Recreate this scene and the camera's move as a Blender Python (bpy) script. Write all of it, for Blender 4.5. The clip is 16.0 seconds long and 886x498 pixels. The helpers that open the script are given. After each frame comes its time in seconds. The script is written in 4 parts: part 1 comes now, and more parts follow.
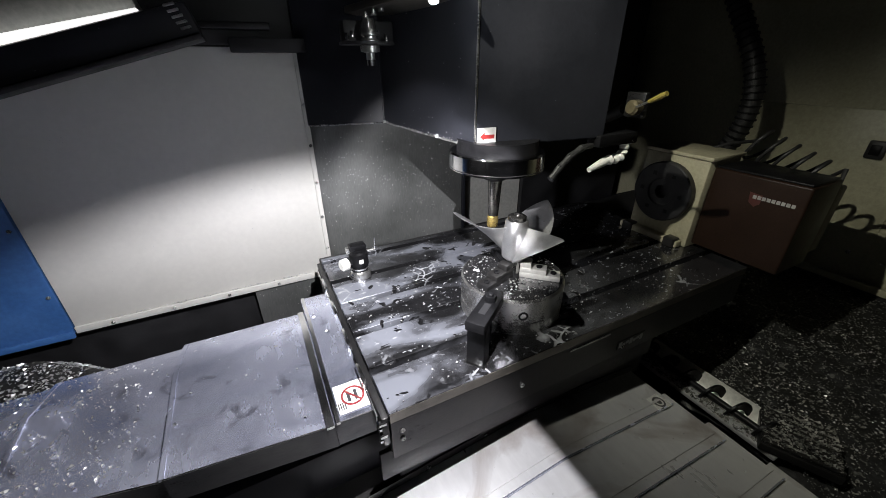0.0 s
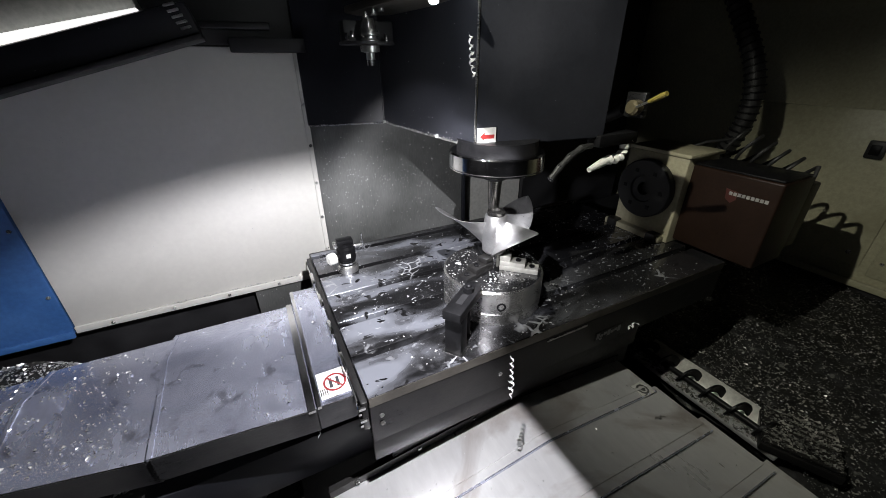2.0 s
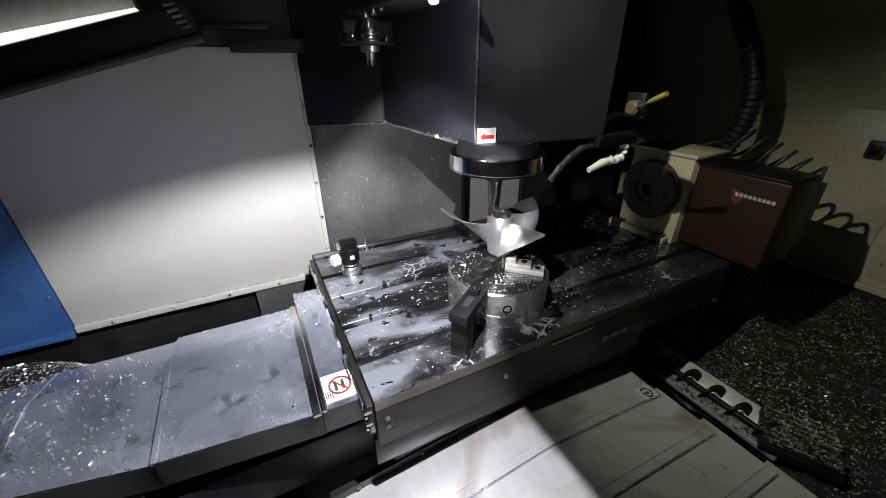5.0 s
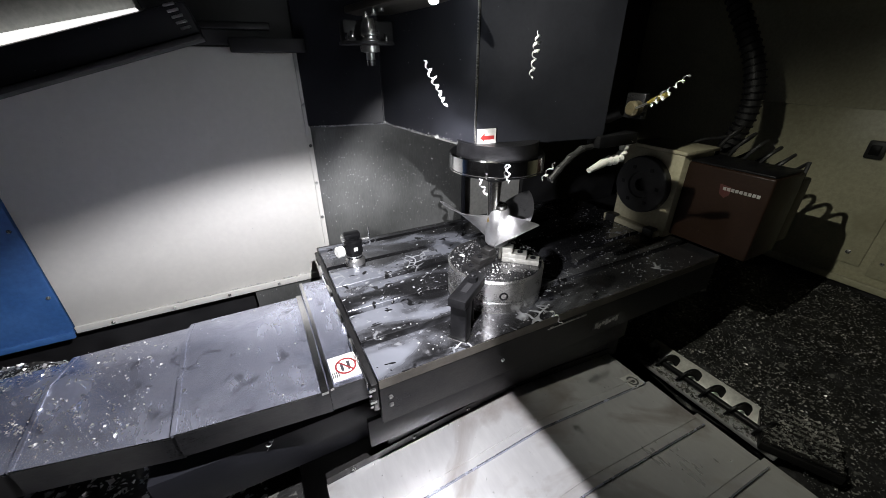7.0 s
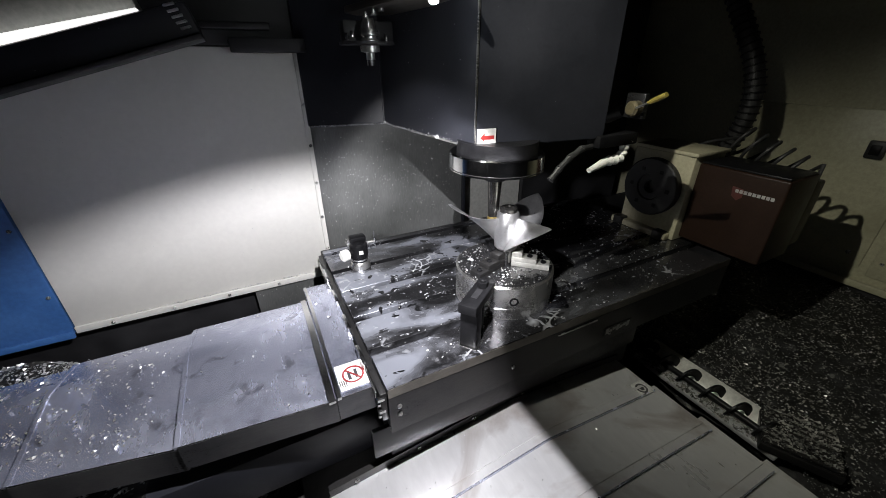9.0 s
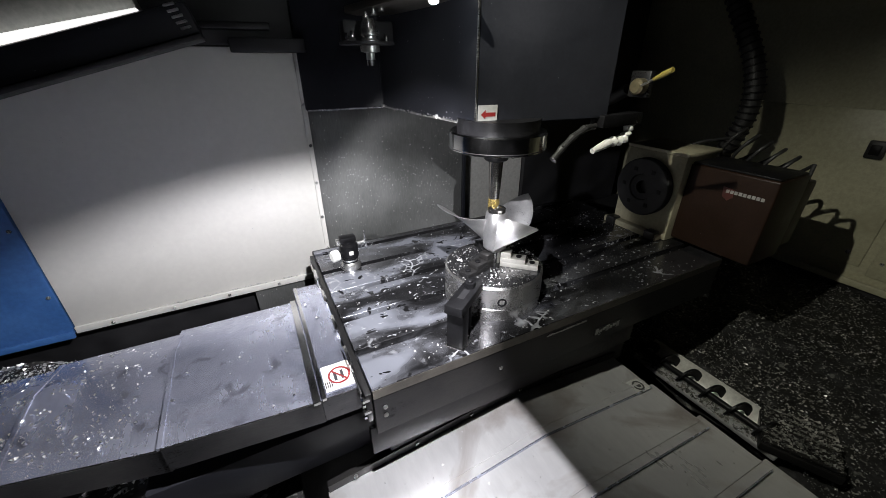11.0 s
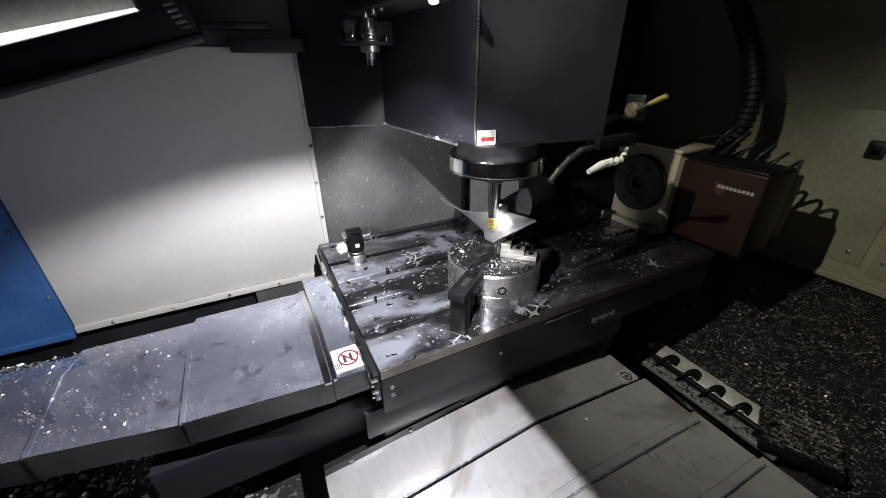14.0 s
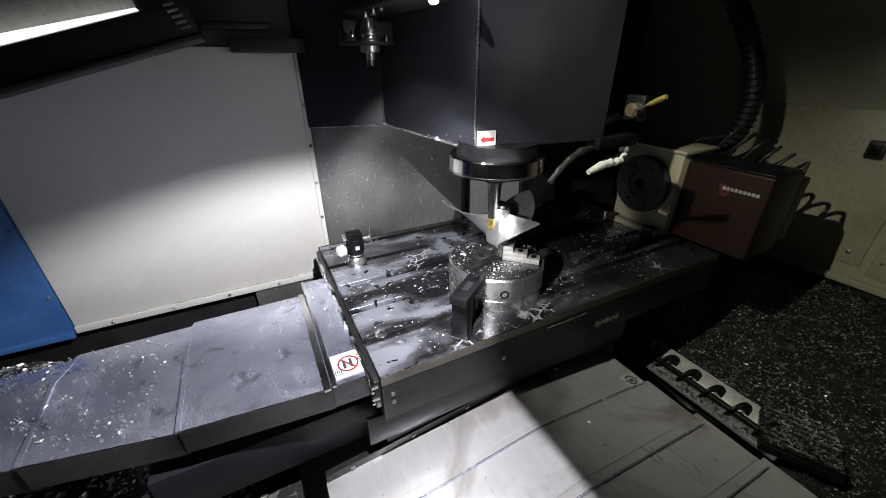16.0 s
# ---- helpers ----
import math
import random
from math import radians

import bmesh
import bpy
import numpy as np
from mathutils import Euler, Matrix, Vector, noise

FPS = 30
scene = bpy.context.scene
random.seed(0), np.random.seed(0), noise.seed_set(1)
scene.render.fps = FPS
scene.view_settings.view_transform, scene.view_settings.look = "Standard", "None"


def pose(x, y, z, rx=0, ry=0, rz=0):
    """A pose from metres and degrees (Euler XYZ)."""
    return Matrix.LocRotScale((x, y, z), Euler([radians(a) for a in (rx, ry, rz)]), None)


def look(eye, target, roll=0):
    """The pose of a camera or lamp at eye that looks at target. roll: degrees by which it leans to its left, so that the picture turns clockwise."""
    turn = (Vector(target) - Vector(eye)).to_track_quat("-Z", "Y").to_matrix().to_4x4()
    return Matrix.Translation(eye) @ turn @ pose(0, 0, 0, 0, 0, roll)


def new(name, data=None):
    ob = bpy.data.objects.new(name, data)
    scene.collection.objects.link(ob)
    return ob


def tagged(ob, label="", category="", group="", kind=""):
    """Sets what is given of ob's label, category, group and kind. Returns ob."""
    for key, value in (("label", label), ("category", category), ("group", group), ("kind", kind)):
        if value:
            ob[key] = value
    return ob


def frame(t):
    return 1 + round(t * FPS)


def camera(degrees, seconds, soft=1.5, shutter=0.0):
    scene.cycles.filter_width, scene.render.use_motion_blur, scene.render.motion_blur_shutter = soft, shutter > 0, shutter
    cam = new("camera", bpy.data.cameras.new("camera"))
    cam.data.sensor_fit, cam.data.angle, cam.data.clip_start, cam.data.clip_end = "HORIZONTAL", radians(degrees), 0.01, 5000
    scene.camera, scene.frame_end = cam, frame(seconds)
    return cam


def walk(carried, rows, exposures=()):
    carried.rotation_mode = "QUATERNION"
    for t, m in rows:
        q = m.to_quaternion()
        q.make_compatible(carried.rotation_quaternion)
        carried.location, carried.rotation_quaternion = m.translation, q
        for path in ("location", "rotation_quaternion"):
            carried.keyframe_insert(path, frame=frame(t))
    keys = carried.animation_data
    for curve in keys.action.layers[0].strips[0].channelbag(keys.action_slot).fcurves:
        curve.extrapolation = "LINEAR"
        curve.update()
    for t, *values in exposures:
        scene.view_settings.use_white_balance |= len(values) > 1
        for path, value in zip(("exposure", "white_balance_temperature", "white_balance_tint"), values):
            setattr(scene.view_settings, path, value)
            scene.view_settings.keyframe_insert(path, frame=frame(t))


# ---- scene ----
# camera: stands still in the open door of a vertical machining centre
cam = camera(100.8, 16.0, soft=0.6)
EYE = Vector((-0.1134, -0.9161, 0.5528))
VIEW = look(EYE, EYE + Vector((0.40145, 0.79499, -0.45478)), -0.37)
walk(cam, [(0.0, VIEW), (16.0, VIEW)])

# ---- light ----
world = bpy.data.worlds.new("workshop")
scene.world = world
world.use_nodes = True
world.node_tree.nodes["Background"].inputs[0].default_value = (0.55, 0.55, 0.50, 1)
world.node_tree.nodes["Background"].inputs[1].default_value = 0.0025
scene.view_settings.exposure = 0.0


def spot(name, place, target, watts, size, blend, radius, colour):
    d = bpy.data.lights.new(name, "SPOT")
    d.energy, d.spot_size, d.spot_blend, d.shadow_soft_size, d.color = watts, radians(size), blend, radius, colour
    ob = new(name, d)
    ob.matrix_world = look(place, target)
    return ob


# the work lamp hangs before the head: a wide downlight with side flaps added to cut its beam; an unseen second lamp is
# added low beside the door, a third sits under the roof
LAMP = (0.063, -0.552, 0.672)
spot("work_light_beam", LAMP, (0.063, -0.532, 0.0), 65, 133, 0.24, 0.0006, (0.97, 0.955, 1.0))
ADDED_DOOR_LAMP = (-0.32, -0.72, 0.52)
spot("added_door_lamp_beam", ADDED_DOOR_LAMP, (0.36, 0.0, 0.10), 40, 47, 0.35, 0.012, (0.98, 0.97, 1.0))
PILOT = (0.1917, -0.2846, 0.6328)
ROOF_LAMP = (0.100, -0.420, 0.925)
spot("roof_lamp_beam", ROOF_LAMP, (1.38, -0.47, -0.36), 32, 74, 1.0, 0.006, (1.0, 0.985, 0.86))
pilot = bpy.data.lights.new("pilot_lamp_glow", "POINT")
pilot.energy, pilot.shadow_soft_size, pilot.color = 0.5, 0.006, (0.92, 0.98, 1.0)
new("pilot_lamp_glow", pilot).matrix_world = Matrix.Translation((PILOT[0], PILOT[1], PILOT[2] - 0.008))

# ---- materials ----


def mix_colour(nt, fac, a, b, blend="MIX"):
    n = nt.nodes.new("ShaderNodeMix")
    n.data_type, n.blend_type = "RGBA", blend
    for sock, v in ((0, fac), (6, a), (7, b)):
        if isinstance(v, (int, float)):
            n.inputs[sock].default_value = v
        elif isinstance(v, tuple):
            n.inputs[sock].default_value = (*v, 1)
        else:
            nt.links.new(v, n.inputs[sock])
    return n.outputs[2]


def noise_of(nt, scale, detail=4.0, rough=0.6, stretch=None, lo=0.35, hi=0.65, warp=0.0):
    co = nt.nodes.new("ShaderNodeTexCoord")
    src = co.outputs["Object"]
    if stretch:
        mp = nt.nodes.new("ShaderNodeMapping")
        mp.inputs["Scale"].default_value = stretch
        nt.links.new(src, mp.inputs["Vector"])
        src = mp.outputs[0]
    n = nt.nodes.new("ShaderNodeTexNoise")
    n.inputs["Scale"].default_value, n.inputs["Detail"].default_value, n.inputs["Roughness"].default_value = scale, detail, rough
    n.inputs["Distortion"].default_value = warp
    nt.links.new(src, n.inputs["Vector"])
    r = nt.nodes.new("ShaderNodeMapRange")
    r.inputs["From Min"].default_value, r.inputs["From Max"].default_value = lo, hi
    nt.links.new(n.outputs["Fac"], r.inputs["Value"])
    return r.outputs[0]


def surface(name, c1, c2, rough=(0.3, 0.5), metal=0.0, scale=6.0, fine=90.0, bump=0.08, stretch=None, warp=0.0,
            stain=None, stain_scale=9.0, stain_at=(0.56, 0.60), stain_rough=0.6, speck=None, speck_at=(0.70, 0.72), speck_scale=140.0,
            stain_metal=None, grain=(0.86, 1.1), stain_warp=1.2, spec=0.5):
    m = bpy.data.materials.new(name)
    m.use_nodes = True
    nt = m.node_tree
    bsdf = nt.nodes["Principled BSDF"]
    big = noise_of(nt, scale, warp=warp)
    small = noise_of(nt, fine, 3.0, 0.6, stretch, 0.3, 0.7)
    col = mix_colour(nt, big, c1, c2)
    g = mix_colour(nt, small, (grain[0],) * 3, (grain[1],) * 3)
    col = mix_colour(nt, 1.0, col, g, "MULTIPLY")
    rr = nt.nodes.new("ShaderNodeMapRange")
    rr.inputs["To Min"].default_value, rr.inputs["To Max"].default_value = rough
    add = nt.nodes.new("ShaderNodeMath")
    add.operation = "MULTIPLY_ADD"
    nt.links.new(big, add.inputs[0])
    add.inputs[1].default_value = 0.6
    half = nt.nodes.new("ShaderNodeMath")
    half.operation = "MULTIPLY"
    half.inputs[1].default_value = 0.4
    nt.links.new(small, half.inputs[0])
    nt.links.new(half.outputs[0], add.inputs[2])
    nt.links.new(add.outputs[0], rr.inputs["Value"])
    rough_out = rr.outputs[0]
    metal_out = None
    if stain:
        s = noise_of(nt, stain_scale, 5.0, 0.55, None, *stain_at, warp=stain_warp)
        col = mix_colour(nt, s, col, stain)
        mr = nt.nodes.new("ShaderNodeMix")
        nt.links.new(s, mr.inputs[0])
        nt.links.new(rough_out, mr.inputs[2])
        mr.inputs[3].default_value = stain_rough
        rough_out = mr.outputs[0]
        if stain_metal is not None:
            mm = nt.nodes.new("ShaderNodeMix")
            nt.links.new(s, mm.inputs[0])
            mm.inputs[2].default_value, mm.inputs[3].default_value = metal, stain_metal
            metal_out = mm.outputs[0]
    if speck:
        s = noise_of(nt, speck_scale, 2.0, 0.5, None, *speck_at)
        col = mix_colour(nt, s, col, speck)
    nt.links.new(col, bsdf.inputs["Base Color"])
    nt.links.new(rough_out, bsdf.inputs["Roughness"])
    if metal_out:
        nt.links.new(metal_out, bsdf.inputs["Metallic"])
    else:
        bsdf.inputs["Metallic"].default_value = metal
    bsdf.inputs["Specular IOR Level"].default_value = spec
    bp = nt.nodes.new("ShaderNodeBump")
    bp.inputs["Strength"].default_value, bp.inputs["Distance"].default_value = bump, 0.002
    nt.links.new(small, bp.inputs["Height"])
    nt.links.new(bp.outputs[0], bsdf.inputs["Normal"])
    return m


def glow(name, colour, strength):
    m = bpy.data.materials.new(name)
    m.use_nodes = True
    b = m.node_tree.nodes["Principled BSDF"]
    b.inputs["Base Color"].default_value = (*colour, 1)
    b.inputs["Emission Color"].default_value = (*colour, 1)
    b.inputs["Emission Strength"].default_value = strength
    return m


def coolant_table():
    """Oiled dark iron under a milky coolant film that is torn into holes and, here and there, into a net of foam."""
    m = surface("wet_table_iron", (0.085, 0.085, 0.092), (0.17, 0.17, 0.18), (0.10, 0.22), metal=0.92, scale=6, fine=150, bump=0.04)
    nt = m.node_tree
    bsdf = nt.nodes["Principled BSDF"]
    col = bsdf.inputs["Base Color"].links[0].from_socket
    rough = bsdf.inputs["Roughness"].links[0].from_socket

    def maths(op, a, b):
        n = nt.nodes.new("ShaderNodeMath")
        n.operation, n.use_clamp = op, True
        for i, v in enumerate((a, b)):
            if isinstance(v, float):
                n.inputs[i].default_value = v
            else:
                nt.links.new(v, n.inputs[i])
        return n.outputs[0]

    film = noise_of(nt, 4.6, 4.0, 0.5, (0.8, 1.7, 1.0), 0.44, 0.57, warp=0.5)
    holes = noise_of(nt, 26, 2.0, 0.45, (1.0, 1.5, 1.0), 0.635, 0.67, warp=0.6)
    film = maths("MULTIPLY", film, maths("SUBTRACT", 1.0, holes))
    co = nt.nodes.new("ShaderNodeTexCoord")
    # the film is full on the half beside the cover and fades to 0.12 on the far half
    sep = nt.nodes.new("ShaderNodeSeparateXYZ")
    nt.links.new(co.outputs["Object"], sep.inputs[0])
    film_share = nt.nodes.new("ShaderNodeMapRange")
    film_share.inputs["From Min"].default_value, film_share.inputs["From Max"].default_value = 0.72, 0.42
    film_share.inputs["To Min"].default_value = 0.12
    nt.links.new(sep.outputs["X"], film_share.inputs["Value"])
    film = maths("MULTIPLY", film, film_share.outputs[0])
    warp = nt.nodes.new("ShaderNodeTexNoise")
    warp.inputs["Scale"].default_value = 16
    nt.links.new(co.outputs["Object"], warp.inputs["Vector"])
    vm = nt.nodes.new("ShaderNodeVectorMath")
    vm.operation = "MULTIPLY_ADD"
    nt.links.new(warp.outputs["Color"], vm.inputs[0])
    vm.inputs[1].default_value = (0.06, 0.06, 0.0)
    nt.links.new(co.outputs["Object"], vm.inputs[2])
    cells = nt.nodes.new("ShaderNodeTexVoronoi")
    cells.feature = "DISTANCE_TO_EDGE"
    cells.inputs["Scale"].default_value = 26
    nt.links.new(vm.outputs[0], cells.inputs["Vector"])
    net = nt.nodes.new("ShaderNodeMapRange")
    net.inputs["From Min"].default_value, net.inputs["From Max"].default_value = 0.085, 0.03
    nt.links.new(cells.outputs["Distance"], net.inputs["Value"])
    where = noise_of(nt, 5.5, 4.0, 0.6, None, 0.585, 0.66)
    foam = maths("MULTIPLY", net.outputs[0], where)
    splash = noise_of(nt, 48, 3.0, 0.6, (1.0, 1.6, 1.0), 0.62, 0.66)
    foam = maths("MAXIMUM", foam, maths("MULTIPLY", splash, noise_of(nt, 3.0, 3.0, 0.5, None, 0.46, 0.56)))
    col = mix_colour(nt, film, col, (0.25, 0.262, 0.30))
    col = mix_colour(nt, foam, col, (0.48, 0.49, 0.52))
    nt.links.new(col, bsdf.inputs["Base Color"])

    def blend(fac, a, b):
        n = nt.nodes.new("ShaderNodeMix")
        nt.links.new(fac, n.inputs[0])
        for i, v in ((2, a), (3, b)):
            if isinstance(v, float):
                n.inputs[i].default_value = v
            else:
                nt.links.new(v, n.inputs[i])
        return n.outputs[0]

    nt.links.new(blend(foam, blend(film, rough, 0.34), 0.6), bsdf.inputs["Roughness"])
    nt.links.new(blend(foam, blend(film, 0.92, 0.45), 0.25), bsdf.inputs["Metallic"])
    return m


M = dict(
    white=surface("white_enamel", (0.71, 0.70, 0.66), (0.75, 0.74, 0.70), (0.35, 0.5), scale=3, fine=60, bump=0.03, grain=(0.97, 1.02),
                  stain=(0.66, 0.65, 0.61), stain_scale=2.2, stain_at=(0.55, 0.75), stain_rough=0.5, speck=(0.45, 0.45, 0.43), speck_at=(0.80, 0.82)),
    blue=surface("blue_enamel", (0.035, 0.11, 0.30), (0.05, 0.14, 0.36), (0.35, 0.5), bump=0.05),
    speckled=surface("splashed_grey_sheet", (0.14, 0.145, 0.14), (0.22, 0.225, 0.22), (0.35, 0.55), metal=0.5, scale=4, fine=120,
                     stretch=(3, 3, 0.4), speck=(0.55, 0.55, 0.52), speck_at=(0.71, 0.74), speck_scale=110),
    pale=surface("pale_grey_sheet", (0.42, 0.42, 0.40), (0.5, 0.5, 0.47), (0.4, 0.55), scale=4),
    dark=surface("dark_grey_paint", (0.013, 0.014, 0.018), (0.021, 0.022, 0.028), (0.36, 0.50), scale=5, fine=140, bump=0.06,
                 speck=(0.2, 0.2, 0.2), speck_at=(0.78, 0.80)),
    black=surface("black_oily_steel", (0.010, 0.010, 0.011), (0.022, 0.022, 0.024), (0.4, 0.65), scale=8),
    blackox=surface("black_oxide", (0.005, 0.005, 0.0055), (0.010, 0.010, 0.011), (0.30, 0.46), metal=0.0, spec=0.14, scale=20, fine=200, bump=0.1),
    stainless=surface("brushed_stainless", (0.42, 0.445, 0.56), (0.78, 0.81, 0.96), (0.19, 0.33), metal=0.84, scale=4, fine=30, warp=0.6,
                      stretch=(2, 0.5, 1), bump=0.006, grain=(0.93, 1.04), stain=(0.30, 0.31, 0.38), stain_scale=20, stain_at=(0.60, 0.68), stain_rough=0.16, stain_warp=0.5),
    ycover=surface("oiled_stainless", (0.70, 0.70, 0.71), (0.80, 0.80, 0.80), (0.26, 0.36), metal=0.62, scale=4, fine=30, warp=0.4,
                   stretch=(2, 0.5, 1), bump=0.006, grain=(0.94, 1.03), stain=(0.46, 0.42, 0.40), stain_scale=4, stain_at=(0.50, 0.68), stain_rough=0.30),
    nosering=surface("turned_chrome", (0.52, 0.52, 0.53), (0.66, 0.66, 0.66), (0.08, 0.17), metal=1.0, scale=9, fine=200, stretch=(1, 1, 14), bump=0.01),
    curl=surface("fresh_chip", (0.82, 0.82, 0.82), (0.90, 0.90, 0.90), (0.28, 0.42), metal=0.25, scale=60),
    table=coolant_table(),
    edgeband=surface("worn_table_edge", (0.13, 0.12, 0.105), (0.20, 0.185, 0.16), (0.28, 0.42), metal=0.7, scale=14, fine=150, stretch=(0.3, 1, 4)),
    tableside=surface("table_side_iron", (0.030, 0.030, 0.032), (0.052, 0.050, 0.048), (0.25, 0.45), metal=0.7, scale=6, fine=150, stretch=(0.4, 1, 5)),
    slot=surface("slot_iron", (0.05, 0.05, 0.055), (0.09, 0.09, 0.095), (0.2, 0.4), metal=0.6, scale=20),
    steel=surface("ground_steel", (0.55, 0.545, 0.53), (0.68, 0.675, 0.66), (0.20, 0.34), metal=0.95, scale=10, fine=200, stretch=(1, 1, 9), bump=0.04),
    chucktop=surface("wet_chuck_face", (0.10, 0.10, 0.105), (0.18, 0.18, 0.185), (0.10, 0.25), metal=0.85, scale=12, fine=200),
    bright=surface("polished_steel", (0.60, 0.60, 0.60), (0.70, 0.70, 0.70), (0.15, 0.26), metal=1.0, scale=8, fine=200, stretch=(1, 1, 14), bump=0.02),
    alu=surface("milled_aluminium", (0.50, 0.50, 0.51), (0.66, 0.66, 0.66), (0.26, 0.42), metal=0.92, scale=14, fine=260, stretch=(1, 1, 6), bump=0.06),
    softjaw=surface("pale_soft_jaw", (0.62, 0.61, 0.56), (0.72, 0.71, 0.66), (0.3, 0.45), metal=0.35, scale=30),
    cream=surface("cream_cast_paint", (0.36, 0.335, 0.23), (0.43, 0.40, 0.28), (0.4, 0.55), scale=9, bump=0.12),
    beige=surface("beige_enamel", (0.36, 0.345, 0.235), (0.42, 0.40, 0.275), (0.35, 0.5), scale=3, bump=0.05,
                  stain=(0.29, 0.275, 0.18), stain_scale=3, stain_at=(0.55, 0.75)),
    brown=surface("brown_enamel", (0.016, 0.0088, 0.0058), (0.022, 0.012, 0.0082), (0.32, 0.48), spec=0.15, scale=8, fine=160, bump=0.1,
                  speck=(0.3, 0.28, 0.25), speck_at=(0.79, 0.81)),
    whiteplastic=surface("white_plastic", (0.66, 0.66, 0.62), (0.74, 0.74, 0.70), (0.3, 0.4), scale=20, bump=0.02),
    yellow=surface("yellow_grip", (0.17, 0.135, 0.03), (0.24, 0.19, 0.045), (0.4, 0.5), scale=30),
    brass=surface("tinned_cutter", (0.58, 0.42, 0.13), (0.75, 0.58, 0.22), (0.2, 0.35), metal=0.9, scale=60),
    rubber=surface("black_rubber", (0.012, 0.012, 0.012), (0.025, 0.025, 0.025), (0.45, 0.6), scale=20),
    valve=surface("dull_brass", (0.10, 0.085, 0.05), (0.16, 0.135, 0.08), (0.35, 0.5), metal=0.5, scale=40),
    shank=surface("oiled_tool_steel", (0.12, 0.117, 0.11), (0.20, 0.195, 0.185), (0.16, 0.28), metal=0.95, scale=30, stretch=(1, 1, 6)),
    print=surface("dull_white_print", (0.26, 0.26, 0.25), (0.34, 0.34, 0.32), (0.4, 0.5), scale=60),
    # darker than the stainless tops: the upright fronts' shade is in this colour
    apron=surface("shaded_cover_apron", (0.07, 0.07, 0.076), (0.15, 0.148, 0.15), (0.25, 0.45), metal=0.7, scale=6, fine=150, stretch=(0.4, 1, 5)),
    red=surface("red_print", (0.20, 0.014, 0.014), (0.26, 0.024, 0.02), (0.4, 0.5)),
    label=surface("white_label", (0.76, 0.74, 0.71), (0.82, 0.80, 0.77), (0.35, 0.5), scale=25),
    ink=surface("dark_print", (0.03, 0.03, 0.035), (0.05, 0.05, 0.05), (0.4, 0.5)),
    chip=surface("aluminium_chips", (0.58, 0.58, 0.58), (0.75, 0.75, 0.75), (0.25, 0.45), metal=0.75, scale=60),
    oldchip=surface("oily_chips", (0.03, 0.03, 0.029), (0.42, 0.42, 0.38), (0.35, 0.6), metal=0.35, scale=35),
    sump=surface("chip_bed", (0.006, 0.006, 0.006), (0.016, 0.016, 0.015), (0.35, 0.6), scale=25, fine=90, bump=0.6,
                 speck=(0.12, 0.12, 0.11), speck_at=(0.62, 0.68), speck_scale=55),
    emblem=surface("dull_red_print", (0.05, 0.012, 0.009), (0.07, 0.018, 0.013), (0.4, 0.5)),
    lamp=glow("lamp_lens", (1.0, 1.0, 0.98), 30.0),
    tube=glow("tube_light", (1.0, 1.0, 0.98), 1.05),
)

# ---- mesh helpers ----


def box_bm(x0, y0, z0, x1, y1, z1, bevel=0.0, seg=2, bm=None):
    bm = bm or bmesh.new()
    r = bmesh.ops.create_cube(bm, size=1.0, matrix=Matrix.Translation(((x0 + x1) / 2, (y0 + y1) / 2, (z0 + z1) / 2))
                              @ Matrix.Diagonal((abs(x1 - x0), abs(y1 - y0), abs(z1 - z0), 1)))
    if bevel:
        es = list({e for v in r["verts"] for e in v.link_edges})
        bmesh.ops.bevel(bm, geom=es, offset=bevel, segments=seg, affect="EDGES", profile=0.5)
    return bm


def prism_bm(outline, z0, z1, bevel=0.0):
    """Extrude a plan outline (x, y) between two heights."""
    bm = bmesh.new()
    vs = [bm.verts.new((x, y, z0)) for x, y in outline]
    f = bm.faces.new(vs)
    r = bmesh.ops.extrude_face_region(bm, geom=[f])
    bmesh.ops.translate(bm, verts=[v for v in r["geom"] if isinstance(v, bmesh.types.BMVert)], vec=(0, 0, z1 - z0))
    bmesh.ops.recalc_face_normals(bm, faces=bm.faces)
    if bevel:
        bmesh.ops.bevel(bm, geom=list(bm.edges), offset=bevel, segments=2, affect="EDGES", profile=0.5)
    return bm


def lathe_bm(profile, m=None, seg=48, bm=None):
    """Revolve (radius, z) pairs about z; closed at ends of radius 0."""
    bm = bm or bmesh.new()
    m = m or Matrix.Identity(4)
    rings = []
    for r, z in profile:
        if r < 1e-6:
            rings.append([bm.verts.new(m @ Vector((0, 0, z)))])
        else:
            rings.append([bm.verts.new(m @ Vector((r * math.cos(2 * math.pi * i / seg), r * math.sin(2 * math.pi * i / seg), z))) for i in range(seg)])
    for a, b in zip(rings, rings[1:]):
        for i in range(seg):
            j = (i + 1) % seg
            q = [a[i % len(a)], a[j % len(a)], b[j % len(b)], b[i % len(b)]]
            q = list(dict.fromkeys(q))
            if len(q) > 2:
                bm.faces.new(q)
    bmesh.ops.recalc_face_normals(bm, faces=bm.faces)
    return bm


